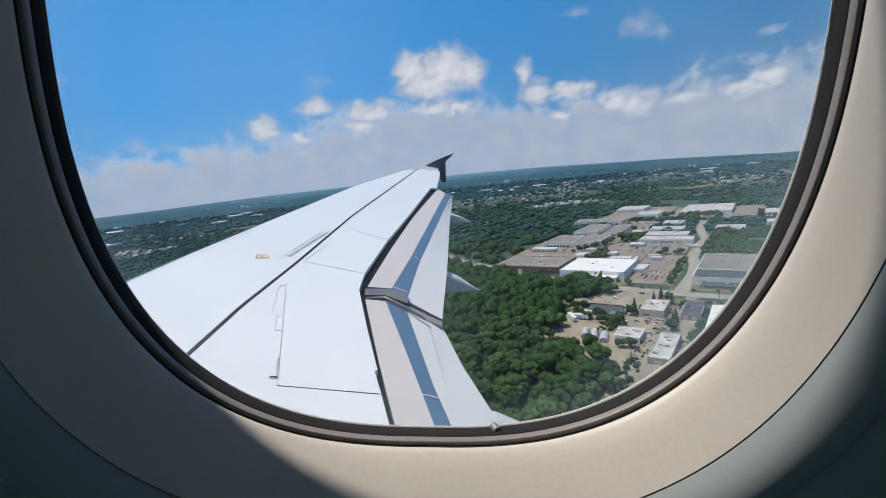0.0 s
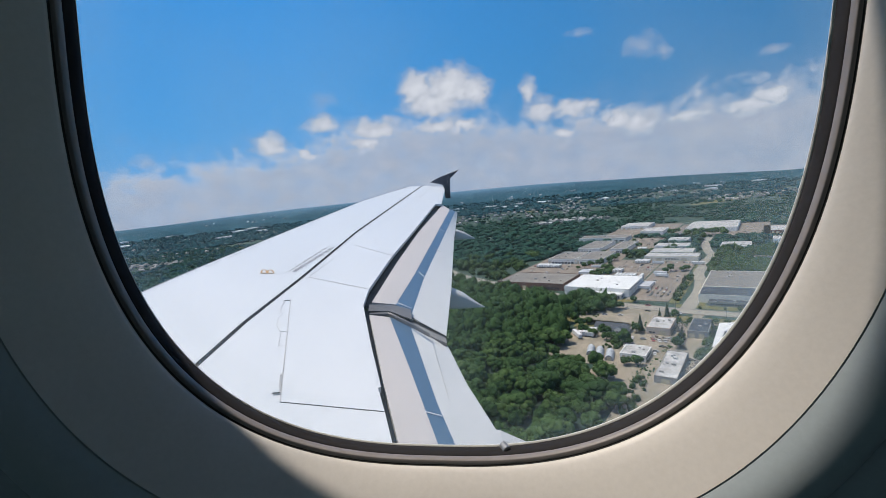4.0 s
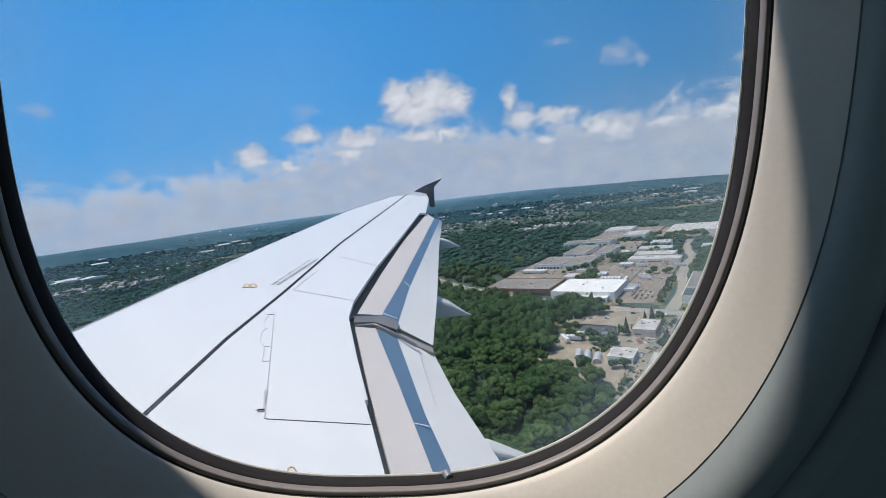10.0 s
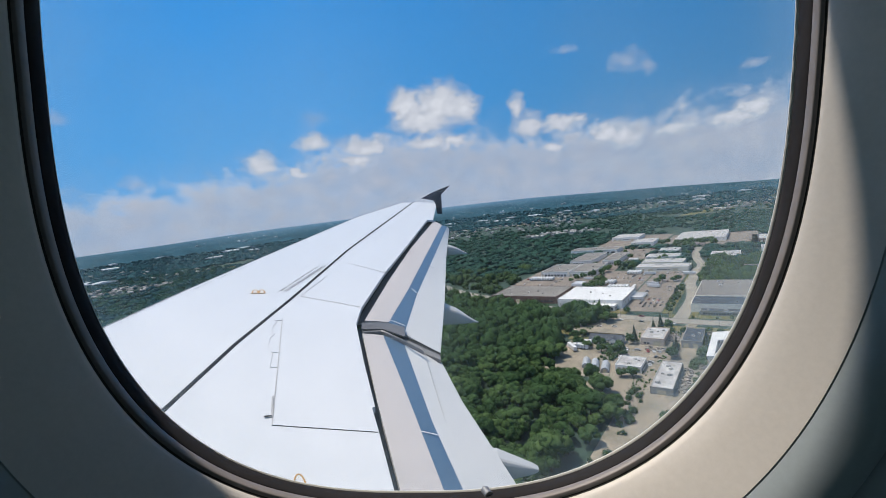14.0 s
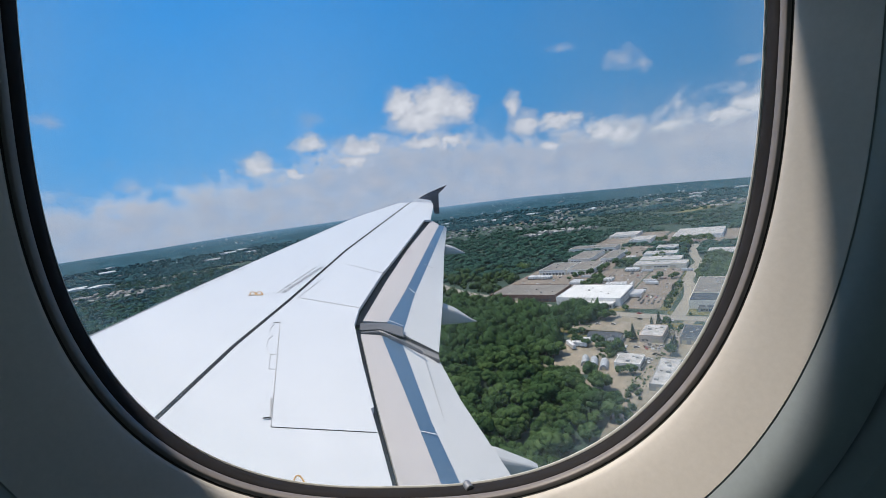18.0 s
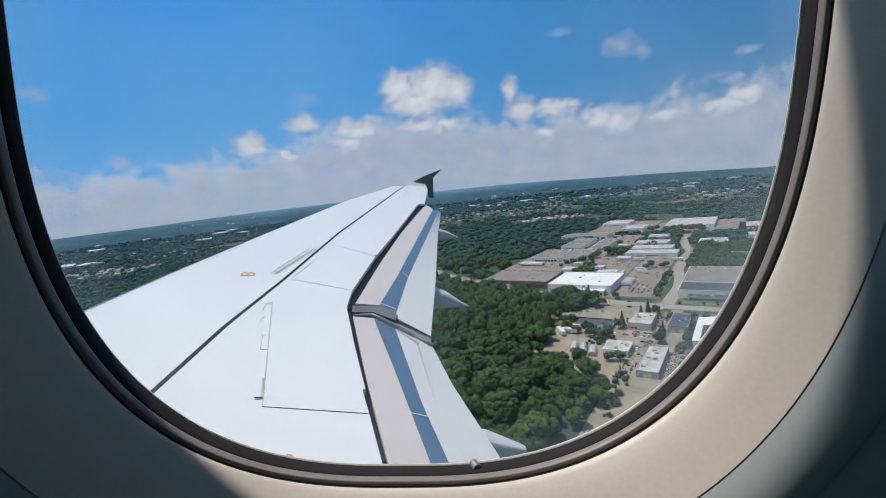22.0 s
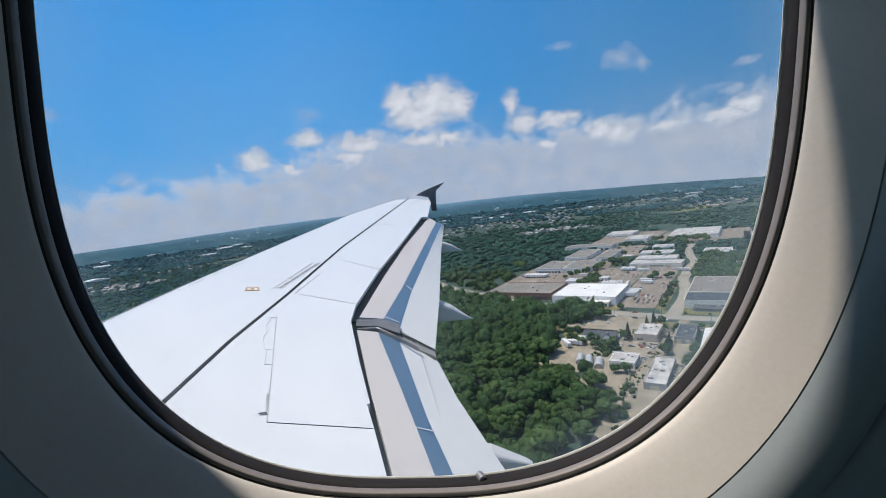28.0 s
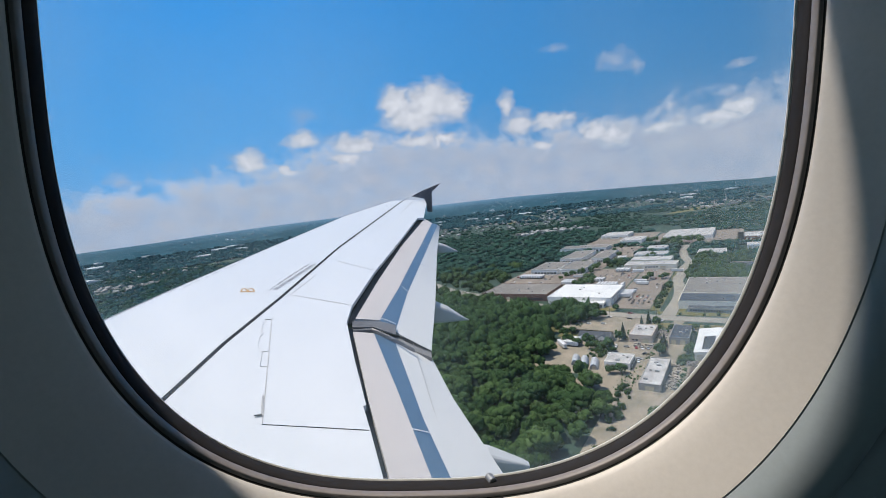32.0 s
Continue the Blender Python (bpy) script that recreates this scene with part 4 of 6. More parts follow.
def building(u0, v0, u1, v1, h, wall_m, roof_m, label, doors=(), wins=(), parapet=0.5, bands=(), units=6, category="warehouse", skip=False):
    """A flat-roofed block: walls, roof with parapet, doors, windows and roof units, each a part. doors and wins: (side, from, to, low, high)."""
    w, d = u1 - u0, v1 - v0
    b = thing("warehouse", at((u0 + u1) / 2, (v0 + v1) / 2), label, category, "buildings of the industrial park")
    x, y = w / 2, d / 2
    part("wall", boxes((-x, -y, -0.5, x, y, h - 0.05)), wall_m, b)
    part("roof", boxes((-x + 0.4, -y + 0.4, h - 0.05, x - 0.4, y - 0.4, h + 0.1)), roof_m, b)
    for r in ((-x, -y, x, -y + 0.4), (-x, y - 0.4, x, y), (-x, -y + 0.4, -x + 0.4, y - 0.4), (x - 0.4, -y + 0.4, x, y - 0.4)):
        part("parapet", boxes((r[0], r[1], h - 0.05, r[2], r[3], h + parapet)), wall_m, b)

    def on(side, a, c, lo, hi, proud):
        if side == "s":
            return (-x + a * w, -y - proud, lo, -x + c * w, -y + 0.02, hi)
        if side == "n":
            return (-x + a * w, y - 0.02, lo, -x + c * w, y + proud, hi)
        if side == "e":
            return (x - 0.02, -y + a * d, lo, x + proud, -y + c * d, hi)
        return (-x - proud, -y + a * d, lo, -x + 0.02, -y + c * d, hi)
    for r in doors:
        dd = part("door", boxes(on(*r, 0.06)), M_DOOR, b)
        part("door_frame", boxes(on(r[0], r[1] - 0.004, r[2] + 0.004, r[4], r[4] + 0.25, 0.12)), M_GWALL, dd)
    for side, a, c, lo, hi, num in wins:
        for i in range(num):
            s0, s1 = a + (c - a) * (i + 0.15) / num, a + (c - a) * (i + 0.85) / num
            part("window", boxes(on(side, s0, s1, lo, hi, 0.05)), M_WIN, b)
    for z0_, z1_, m_ in bands:
        for side in "se":
            part("wall_band", boxes(on(side, 0.0, 1.0, z0_, z1_, 0.04)), m_, b)
    rng = random.Random(int(u0 * 7 + v0 * 13))
    for i in range(units):
        a, c, s = rng.uniform(-x * 0.8, x * 0.8), rng.uniform(-y * 0.8, y * 0.8), rng.uniform(0.6, 1.3)
        part("roof_unit", boxes((a - s, c - s, h + 0.1, a + s, c + s * 0.7, h + 0.1 + s), (a - s * 0.5, c - s * 0.5, h + 0.1 + s, a + s * 0.5, c + s * 0.3, h + 0.25 + s)), M_LROOF, b)
    CLEAR.append((u0 - 5, v0 - 5, u1 + 5, v1 + 5))
    return b


# the large white hall with its office annex
building(-118, 30, -52, 92, 8, M_WWALL, M_WROOF, "large white-roofed warehouse with pale block walls", doors=[("e", 0.2, 0.26, 0, 4), ("e", 0.4, 0.46, 0, 4), ("e", 0.6, 0.66, 0, 4)], wins=[("e", 0.05, 0.95, 6, 7, 10)], units=4)
building(-100, 20, -57, 29.9, 4.6, M_WWALL, M_WROOF, "low white office annex with a long row of windows", wins=[("s", 0.03, 0.97, 0.8, 3.4, 18), ("e", 0.1, 0.9, 0.8, 3.2, 4)], units=2, category="office")
# the big tan-roofed hall with its dark lower roof
building(8, 58, 78, 132, 7.5, M_CWALL, M_GROOF, "broad gravel-roofed warehouse with tan block walls", doors=[("e", 0.2, 0.25, 0, 4), ("e", 0.45, 0.5, 0, 4), ("e", 0.7, 0.75, 0, 4)], units=8)
building(8, 26, 78, 57.9, 7.4, M_CWALL, M_DROOF, "long hall with a tarred dark blue-grey roof and cream front", doors=[("e", 0.3, 0.42, 0, 4)], units=5)
building(16, 17, 51, 25.9, 3.6, M_GWALL, M_DROOF, "low dark-roofed office front with a window row", wins=[("s", 0.05, 0.95, 0.8, 2.6, 16), ("e", 0.1, 0.9, 0.8, 2.6, 4)], units=3, category="office")
building(-206, 42, -124, 98, 7.5, M_RWALL, M_GROOF, "broad low red-brown brick warehouse with brownish gravel roof", doors=[("s", 0.2, 0.26, 0, 4), ("s", 0.4, 0.46, 0, 4)], wins=[("s", 0.5, 0.95, 1.5, 3.5, 10)], units=6)
# south yards
building(12, -72, 25, -40, 5, M_GWALL, M_DROOF, "small workshop with dark tarred flat roof", doors=[("s", 0.1, 0.35, 0, 3.6), ("s", 0.55, 0.8, 0, 3.6)], wins=[("e", 0.1, 0.9, 1.5, 2.6, 6)], units=2, category="workshop")
building(-15, -73, 1, -45, 5.5, M_TWALL, M_LROOF, "pinkish-tan block workshop with pale patched roof", doors=[("s", 0.55, 0.85, 0, 3.5)], wins=[("e", 0.1, 0.9, 1.4, 2.8, 5), ("s", 0.1, 0.4, 1.4, 2.6, 2)], units=4, category="workshop")
house = thing("office_house", at(-40, -71), "white gabled house-like office with grey shingled roof", "house", "buildings of the industrial park")
part("wall", boxes((-12, -7, -0.3, 12, 5, 3.6)), M_WWALL, house)
for sg in (-1, 1):
    part("roof", prism(bmesh.new(), [(-12.6, -1 + sg * 6.7, 3.35), (-12.6, -1, 6.3), (-12.6, -1, 6.55), (-12.6, -1 + sg * 6.9, 3.6)], (25.2, 0, 0)), M_DROOF, house)
for gx in (-7.5, 6.5):
    g = part("gable", prism(bmesh.new(), [(gx - 3.2, -8.6, -0.3), (gx + 3.2, -8.6, -0.3), (gx + 3.2, -8.6, 3.8), (gx, -8.6, 5.7), (gx - 3.2, -8.6, 3.8)], (0, 7.2, 0)), M_WWALL, house)
    for sg in (-1, 1):
        part("gable_roof", prism(bmesh.new(), [(gx, -8.66, 5.72), (gx + sg * 3.5, -8.66, 3.62), (gx + sg * 3.5, -8.66, 3.82), (gx, -8.66, 5.95)], (0, 7.3, 0)), M_DROOF, g)
    for k in (-1.6, 0.4):
        part("window", boxes((gx + k, -8.66, 0.9, gx + k + 1.2, -8.58, 2.5)), M_WIN, g)
for k in range(4):
    part("window", boxes((-3.4 + 1.7 * k, -7.06, 0.9, -2.2 + 1.7 * k, -6.98, 2.4)), M_WIN, house)
    part("window", boxes((11.98, -5.6 + 2.6 * k, 0.9, 12.06, -4.2 + 2.6 * k, 2.4)), M_WIN, house)
CLEAR.append((-56, -84, -24, -62))
building(-20, -128, -4, -110, 4.2, M_WWALL, M_LROOF, "long low workshop with white doors and patched grey roof", doors=[("s", 0.1, 0.22, 0, 3), ("s", 0.3, 0.42, 0, 3)], wins=[("e", 0.05, 0.95, 0.8, 2.8, 6), ("s", 0.5, 0.95, 0.8, 2.8, 5)], units=3, category="workshop")
building(6, -155, 18, -112, 4.0, M_GWALL, M_LROOF, "long narrow shed with weathered pale roof", doors=[("s", 0.3, 0.7, 0, 3)], wins=[("e", 0.1, 0.9, 1.2, 2.4, 8)], units=5, category="shed")

# three arched silver sheds side by side at the edge of the wood
def arched_shed(u, v, turn, w, d, h):
    c = thing("arched_shed", at(u, v, 0.1, turn), "long silver arched metal shed at the wood's edge", "shed", "silver arched sheds")
    arc = [(w / 2 * math.cos(math.pi * k / 12), h * math.sin(math.pi * k / 12)) for k in range(13)]
    verts = [(x, y, z) for y in (-d / 2, d / 2) for x, z in arc] + [(x * 0.95, y, z * 0.95) for y in (-d / 2, d / 2) for x, z in arc]
    faces = [(k, k + 1, k + 14, k + 13) for k in range(12)] + [(k + 26, k + 39, k + 40, k + 27) for k in range(12)]
    faces += [(k + 13 * e, k + 13 * e + 26, k + 13 * e + 27, k + 13 * e + 1) for e in (0, 1) for k in range(12)]
    part("roof_arch", (verts, faces), M_HALLS, c)
    for y in (-d / 2 + 0.1, d / 2 - 0.25):
        part("end_wall", prism(bmesh.new(), [(x * 0.94, y, z * 0.94) for x, z in arc], (0, 0.15, 0)), M_LROOF, c)
    for k in range(1, 6):
        yy = -d / 2 + d * k / 6
        rib = [(x * 1.012, z * 1.012) for x, z in arc]
        part("roof_rib", ([(x, yy + o, z) for o in (-0.08, 0.08) for x, z in rib], [(j, j + 1, j + 14, j + 13) for j in range(12)]), M_GWALL, c)
    part("door", boxes((-w * 0.2, -d / 2 - 0.02, 0, w * 0.2, -d / 2 + 0.12, h * 0.62)), M_DOOR, c)
    CLEAR.append((u - 6, v - 9, u + 6, v + 9))


arched_shed(-41, -122, 14, 5.2, 13, 3.4)
arched_shed(-34.5, -123, 14, 5.2, 13, 3.4)
arched_shed(-27, -126, 12, 5.6, 14, 3.6)

# gabled metal hall with solar panels
hall = thing("metal_hall", at(43, -75), "white-roofed metal hall with cream siding and rooftop solar panels", "warehouse", "buildings of the industrial park")
hx, hy, eave, rise = 12.5, 26.0, 5.6, 1.7
prism_pts = [(-hx, -hy, -0.5), (hx, -hy, -0.5), (hx, -hy, eave), (0, -hy, eave + rise), (-hx, -hy, eave)]
part("wall", prism(bmesh.new(), prism_pts, (0, 2 * hy, 0)), M_CWALL, hall)
for s in (-1, 1):
    part("roof", prism(bmesh.new(), [(0, -hy - 0.1, eave + rise + 0.02), (s * (hx + 0.6), -hy - 0.1, eave - 0.05), (s * (hx + 0.6), -hy - 0.1, eave + 0.2), (0, -hy - 0.1, eave + rise + 0.27)], (0, 2 * hy + 0.2, 0)), M_WROOF, hall, "bright white standing-seam roof")
for r in ((-11, -6.6, 4.2), (5.6, 9.8, 4.2)):
    dd = part("door", boxes((r[0], -hy - 0.12, 0, r[1], -hy + 0.02, r[2])), M_DOOR, hall, "tan roller door")
    for i in range(6):
        part("door_rib", boxes((r[0] + 0.1, -hy - 0.17, 0.3 + i * 0.65, r[1] - 0.1, -hy - 0.12, 0.42 + i * 0.65)), M_GWALL, dd)
part("door", boxes((-1.2, -hy - 0.08, 0, 0, -hy + 0.02, 2.2)), M_GWALL, hall, "grey side door")
slope = math.atan2(rise + 0.07, hx + 0.6)
panel_mesh = bpy.data.meshes.new("solar_panel")
bm = boxes((-0.8, -0.97, -0.04, 0.8, 0.97, 0.04))
bm.to_mesh(panel_mesh)
bm.free()
panel_mesh.materials.append(M_SOLAR)
for side, v0, v1 in ((-1, -21, 6), (1, -21, 6)):
    n_u, n_v = 4, 13
    for i in range(n_u):
        for j in range(n_v):
            uu = side * (2.6 + i * 1.72)
            vv = v0 + (v1 - v0) * (j + 0.5) / n_v
            z = eave + rise + 0.27 - abs(uu) * (rise + 0.07) / (hx + 0.6) + 0.14
            o = new("solar_panel", panel_mesh)
            o.parent = hall
            o.matrix_basis = pose(uu, vv, z, 0, side * math.degrees(slope), 0)
CLEAR.append((26, -106, 66, -44))

# warehouses farther off along the side road
for u0, v0, u1, v1, h, wm, rm, lab in (
        (-80, 228, -15, 256, 6, M_CWALL, M_LROOF, "long cream warehouse with a pale flat roof"),
        (-80, 266, -26, 298, 6, M_CWALL, M_LROOF, "cream warehouse in a row of three"),
        (-84, 318, -38, 350, 6, M_WWALL, M_LROOF, "white-walled warehouse behind the cream ones"),
        (-76, 382, -46, 412, 6.5, M_WWALL, M_LROOF, "small white block with a flat roof"),
        (-206, 196, -166, 262, 7, M_WWALL, M_GROOF, "white-fronted warehouse with brownish gravel roof"),
        (-164, 198, -128, 270, 6.5, M_WWALL, M_GROOF, "gravel-roofed warehouse with white dock front"),
        (-196, 296, -160, 385, 6.5, M_WWALL, M_GROOF, "deep gravel-roofed warehouse with white doors"),
        (-143, 292, -120, 378, 6.5, M_WWALL, M_GROOF, "narrow gravel-roofed warehouse with white end wall"),
        (-236, 415, -150, 455, 7, M_WWALL, M_GROOF, "wide white-fronted hall at the wood's edge"),
        (-70, 525, 12, 645, 7, M_WWALL, M_LROOF, "very large pale-roofed distribution hall"),
        (-206, 600, -150, 668, 7, M_WWALL, M_LROOF, "white block beside the distribution hall"),
        (-144, 500, -104, 560, 7, M_WWALL, M_LROOF, "two-storey white block with pale roof"),
        (60, 480, 92, 545, 6, M_RWALL, M_LROOF, "red-brick fronted building with pale roof"),
        (63, 378, 97, 408, 6, M_WWALL, M_LROOF, "white low building among trees"),
        (98, 465, 126, 545, 6, M_WWALL, M_LROOF, "white dock building with grey roof"),
        (96, 590, 150, 640, 7, M_WWALL, M_LROOF, "long pale hall beyond the red building"),
        (44, 196, 88, 240, 5, M_TWALL, M_DROOF, "dark-roofed building standing among trees"),
        (2, 322, 38, 362, 5, M_WWALL, M_LROOF, "pale two-part building by the side road")):
    building(u0, v0, u1, v1, h, wm, rm, lab, doors=[("s", 0.03, 0.09, 0, 3.8)] if rm is M_GROOF else [("s", 0.06, 0.16, 0, 3.8), ("s", 0.24, 0.34, 0, 3.8), ("s", 0.7, 0.8, 0, 3.8)], wins=[("s", 0.12, 0.97, 0.6, 3.6, 7)] if rm is M_GROOF else [("s", 0.4, 0.66, 2, 3.6, 5)], units=4, bands=[(h - 1.2, h - 0.7, M_GWALL)] if rm is M_GROOF else ())


# ---- yard goods, vehicles, poles ----
def heap(name, u0, v0, u1, v1, h, m_, label, n, seed, size=(0.8, 2.2), long=1.0):
    rng = random.Random(seed)
    bm = bmesh.new()
    for i in range(n):
        a, b = rng.uniform(u0, u1), rng.uniform(v0, v1)
        s, t, k = rng.uniform(*size), rng.uniform(*size) * long, rng.uniform(0.3, 1) * h
        box(bm, a - s / 2, b - t / 2, 0.0, a + s / 2, b + t / 2, k)
    o = link(name, bm, m_)
    o.matrix_world = at(0, 0, 0.1)
    CLEAR.append((u0, v0, u1, v1))
    return tagged(o, label, "yard goods", "goods stacked in the yard", "stuff")


def rack_row(u0, u1, v0, v1, seed):
    """One row of low bundles: bars laid side by side, bundle after bundle."""
    rng = random.Random(seed)
    bm = bmesh.new()
    v = v0
    while v < v1:
        ln = rng.uniform(1.6, 4.5)
        if rng.random() < 0.85:
            n_ = rng.randint(6, 11)
            w = (u1 - u0) / n_
            hh = rng.uniform(0.15, 0.45)
            for k in range(n_):
                if rng.random() < 0.85:
                    d = rng.uniform(-0.3, 0.3)
                    box(bm, u0 + k * w, v + d, 0.0, u0 + (k + rng.uniform(0.6, 0.97)) * w, v + ln + d, hh * rng.uniform(0.5, 1.1))
        v += ln + rng.uniform(0.0, 0.3)
    o = link("steel_rack", bm, M_RUST)
    o.matrix_world = at(0, 0, 0.1)
    CLEAR.append((u0, v0, u1, v1))
    return tagged(o, "low row of rusty stacked steel and timber", "yard goods", "goods stacked in the yard", "stuff")


for i, (u0, u1) in enumerate(((28.5, 31.0), (31.2, 33.8), (34.0, 36.4), (36.6, 39.4), (43.6, 45.4), (45.6, 48))):
    rack_row(u0, u1, -153, -116 + (i % 2), 40 + i)
heap("steel_offcuts", 28, -153, 39.5, -116, 0.7, M_SCRAP, "loose offcuts and rubble lying over the steel rows", 190, 61, (0.15, 0.55), 2.0)
heap("steel_offcuts", 43, -153, 48.5, -116, 0.6, M_RUST, "rusty offcuts along the narrow row", 90, 62, (0.15, 0.55), 2.0)
heap("pallet_stack", 27, -112, 53, -103, 1.8, M_SCRAP, "jumble of pallets and crates before the hall", 170, 5, (0.4, 1.3))
heap("pallet_stack", 2, -62, 9, -42, 1.6, M_SCRAP, "scattered pallets and crates beside the workshop", 40, 6, (0.5, 1.6))
heap("pallet_stack", 19, -150, 24, -112, 1.4, M_SCRAP, "scrap goods lying along the shed", 70, 8, (0.5, 1.6))
heap("pallet_stack", -10, -85, 4, -76, 1.6, M_SCRAP, "pale crates and trailers at the lane", 26, 9, (0.8, 2.4))
heap("stored_bundle", 57, -100, 64, -40, 1.3, M_SCRAP, "bundles laid out beside the metal hall", 45, 10, (0.8, 4.5))


def car_proto(paint, label):
    c = thing("car", at(0, 0, -30), label, "car", "parked cars")
    bm = bmesh.new()
    prof_ = [(-2.2, 0.35), (-2.25, 0.75), (-1.9, 0.92), (-0.9, 0.98), (1.2, 0.98), (2.1, 0.9), (2.2, 0.6), (2.15, 0.35)]
    prism(bm, [(-0.88, x, z) for x, z in prof_], (1.76, 0, 0))
    part("body", bm, paint, c)
    bm = bmesh.new()
    prism(bm, [(-0.75, x, z) for x, z in [(-1.0, 0.975), (-0.45, 1.42), (0.9, 1.45), (1.6, 0.975)]], (1.5, 0, 0))
    part("cabin_glass", bm, M_WIN, c)
    part("car_roof", boxes((-0.68, -0.42, 1.42, 0.68, 0.88, 1.48)), paint, c)
    for sx in (-1, 1):
        for y in (-1.4, 1.35):
            bm = bmesh.new()
            bmesh.ops.create_cone(bm, cap_ends=True, segments=12, radius1=0.33, radius2=0.33, depth=0.22, matrix=pose(sx * 0.8, y, 0.33, 0, 90, 0))
            part("wheel", bm, M_TYRE, c)
    return c


CARS = [car_proto(m_, "parked " + n + " saloon car") for m_, n in zip(M_CARS, ("white", "black", "silver", "dark red", "tan"))]
rng = random.Random(12)
spots = [(79 + 6 * (i % 4), 14 + 5.6 * (i // 4), 90) for i in range(40)] + [(-20 - 5 * (i % 5), 40 + 6 * (i // 5), 0) for i in range(35)] + [(84 + 7 * (i % 3), 96 + 8 * i, 90) for i in range(6)]
spots += [(-48 + 4 * i, 165, 0) for i in range(8)] + [(-50 + 4 * i, 218, 0) for i in range(10)] + [(-12 + 4 * i, -86, 20) for i in range(4)] + [(-60 + 5 * i, -2, 90) for i in range(2)] + [(6, 20, 0), (0, -14, 0), (30, -3, 90), (-30, 4, 90), (5, -60, 0), (-3, -56, 90), (-6, -105, 30), (-2, -112, 10)]
spots += [(-200 + 6 * i, 188, 0) for i in range(14)] + [(-110 + 5 * i, 215, 0) for i in range(10)] + [(-100 + 5 * i, 180, 0) for i in range(9)] + [(18 + 3.2 * i, 300, 0) for i in range(8)]
for u0, v0, u1, v1, n_ in ((-220, 106, -116, 190, 34), (-110, 104, -60, 226, 26), (-52, 100, -18, 228, 24), (-156, 304, -92, 450, 16), (-80, 476, 55, 520, 14), (-60, -48, -14, -6, 8), (-24, -100, 4, -78, 6), (-24, -112, 8, -86, 6), (79, 80, 104, 150, 8)):
    spots += [(rng.uniform(u0, u1), rng.uniform(v0, v1), rng.choice((0, 4, 90, 86))) for _ in range(n_)]
used = set()
for u, v, a in spots:
    if rng.random() < 0.38:
        continue
    k = rng.choice((0, 0, 1, 1, 2, 2, 3, 4))
    m_ = at(u + rng.uniform(-0.4, 0.4), v + rng.uniform(-0.4, 0.4), 0.15, a + rng.uniform(-4, 4))
    if k in used:
        copy_thing(CARS[k], m_)
    else:
        CARS[k].matrix_world = m_
        used.add(k)


def trailer_proto():
    c = thing("box_trailer", at(-60, 120, 0.14), "white box trailer parked in a goods yard", "trailer", "parked trailers")
    part("box", boxes((-1.28, -7, 1.1, 1.28, 7, 3.9)), M_CARS[0], c)
    part("chassis", boxes((-0.5, -6.5, 0.8, 0.5, 6.8, 1.1)), M_GWALL, c)
    part("landing_leg", boxes((-0.9, 4.2, 0, -0.7, 4.4, 1.1), (0.7, 4.2, 0, 0.9, 4.4, 1.1)), M_GWALL, c)
    for sx in (-1, 1):
        for y in (-5.6, -4.4):
            bm = bmesh.new()
            bmesh.ops.create_cone(bm, cap_ends=True, segments=12, radius1=0.5, radius2=0.5, depth=0.5, matrix=pose(sx * 0.95, y, 0.5, 0, 90, 0))
            part("wheel", bm, M_TYRE, c)
    return c


tr = trailer_proto()
for u, v, a in [(-64 - 4 * i, 122, 2) for i in range(1, 7)] + [(-90 - 4 * i, 150, -3) for i in range(5)] + [(-40, 128, 80), (-44, 140, 85), (-150, 188, 4), (-146, 188, 3), (-12, 205, 90), (-58, 205, 88), (-47, 66, 88), (-47, 71, 88), (-47, 76, 88), (-47, 81, 90), (-46, 86, 90)] + [(-50 - 3.1 * i, -87, 6) for i in range(4)] + [(-44, -80, 10), (-60, -95, 40)] + [(-210 + 3.8 * i, 172, 2) for i in range(9)] + [(-128 + 4.2 * i, 172, 90) for i in range(1)] + [(-86 + 3.6 * i, 214, 1) for i in range(5)] + [(-130, 128 + 4 * i, 88) for i in range(5)] + [(-108 + 3.6 * i, 320, 3) for i in range(4)]:
    copy_thing(tr, at(u, v, 0.14, a))


def pole_proto():
    c = thing("utility_pole", at(70, -16, 0), "grey wooden utility pole with cross-arm by the road", "pole", "utility poles")
    bm = bmesh.new()
    bmesh.ops.create_cone(bm, cap_ends=True, segments=8, radius1=0.2, radius2=0.13, depth=11, matrix=pose(0, 0, 5.5))
    part("shaft", bm, M_POLE, c)
    part("cross_arm", boxes((-0.1, -1.3, 9.9, 0.1, 1.3, 10.1)), M_POLE, c)
    return c


po = pole_proto()
for u, v in [(70 + 38 * i, -16) for i in range(1, 5)] + [(32, -16), (-4, -16), (-44, -10), (14, 40), (12, 80), (8, 120)]:
    copy_thing(po, at(u, v))

# ---- trees ----
ICO = {}


def ico(sub):
    if sub not in ICO:
        bm = bmesh.new()
        bmesh.ops.create_icosphere(bm, subdivisions=sub, radius=1)
        bm.verts.ensure_lookup_table()
        ICO[sub] = (np.array([v.co[:] for v in bm.verts]), np.array([[v.index for v in f.verts] for f in bm.faces]))
        bm.free()
    return ICO[sub]


def lumpy(sub, seed, rough=0.35):
    v, f = ico(sub)
    k = np.array([1 + rough * noise.noise(Vector(p) * 1.7 + Vector((seed * 3.1, seed * 1.7, 0))) + rough * 0.7 * noise.noise(Vector(p) * 4.1 + Vector((seed, 0, 9))) for p in v])
    return v * k[:, None], f


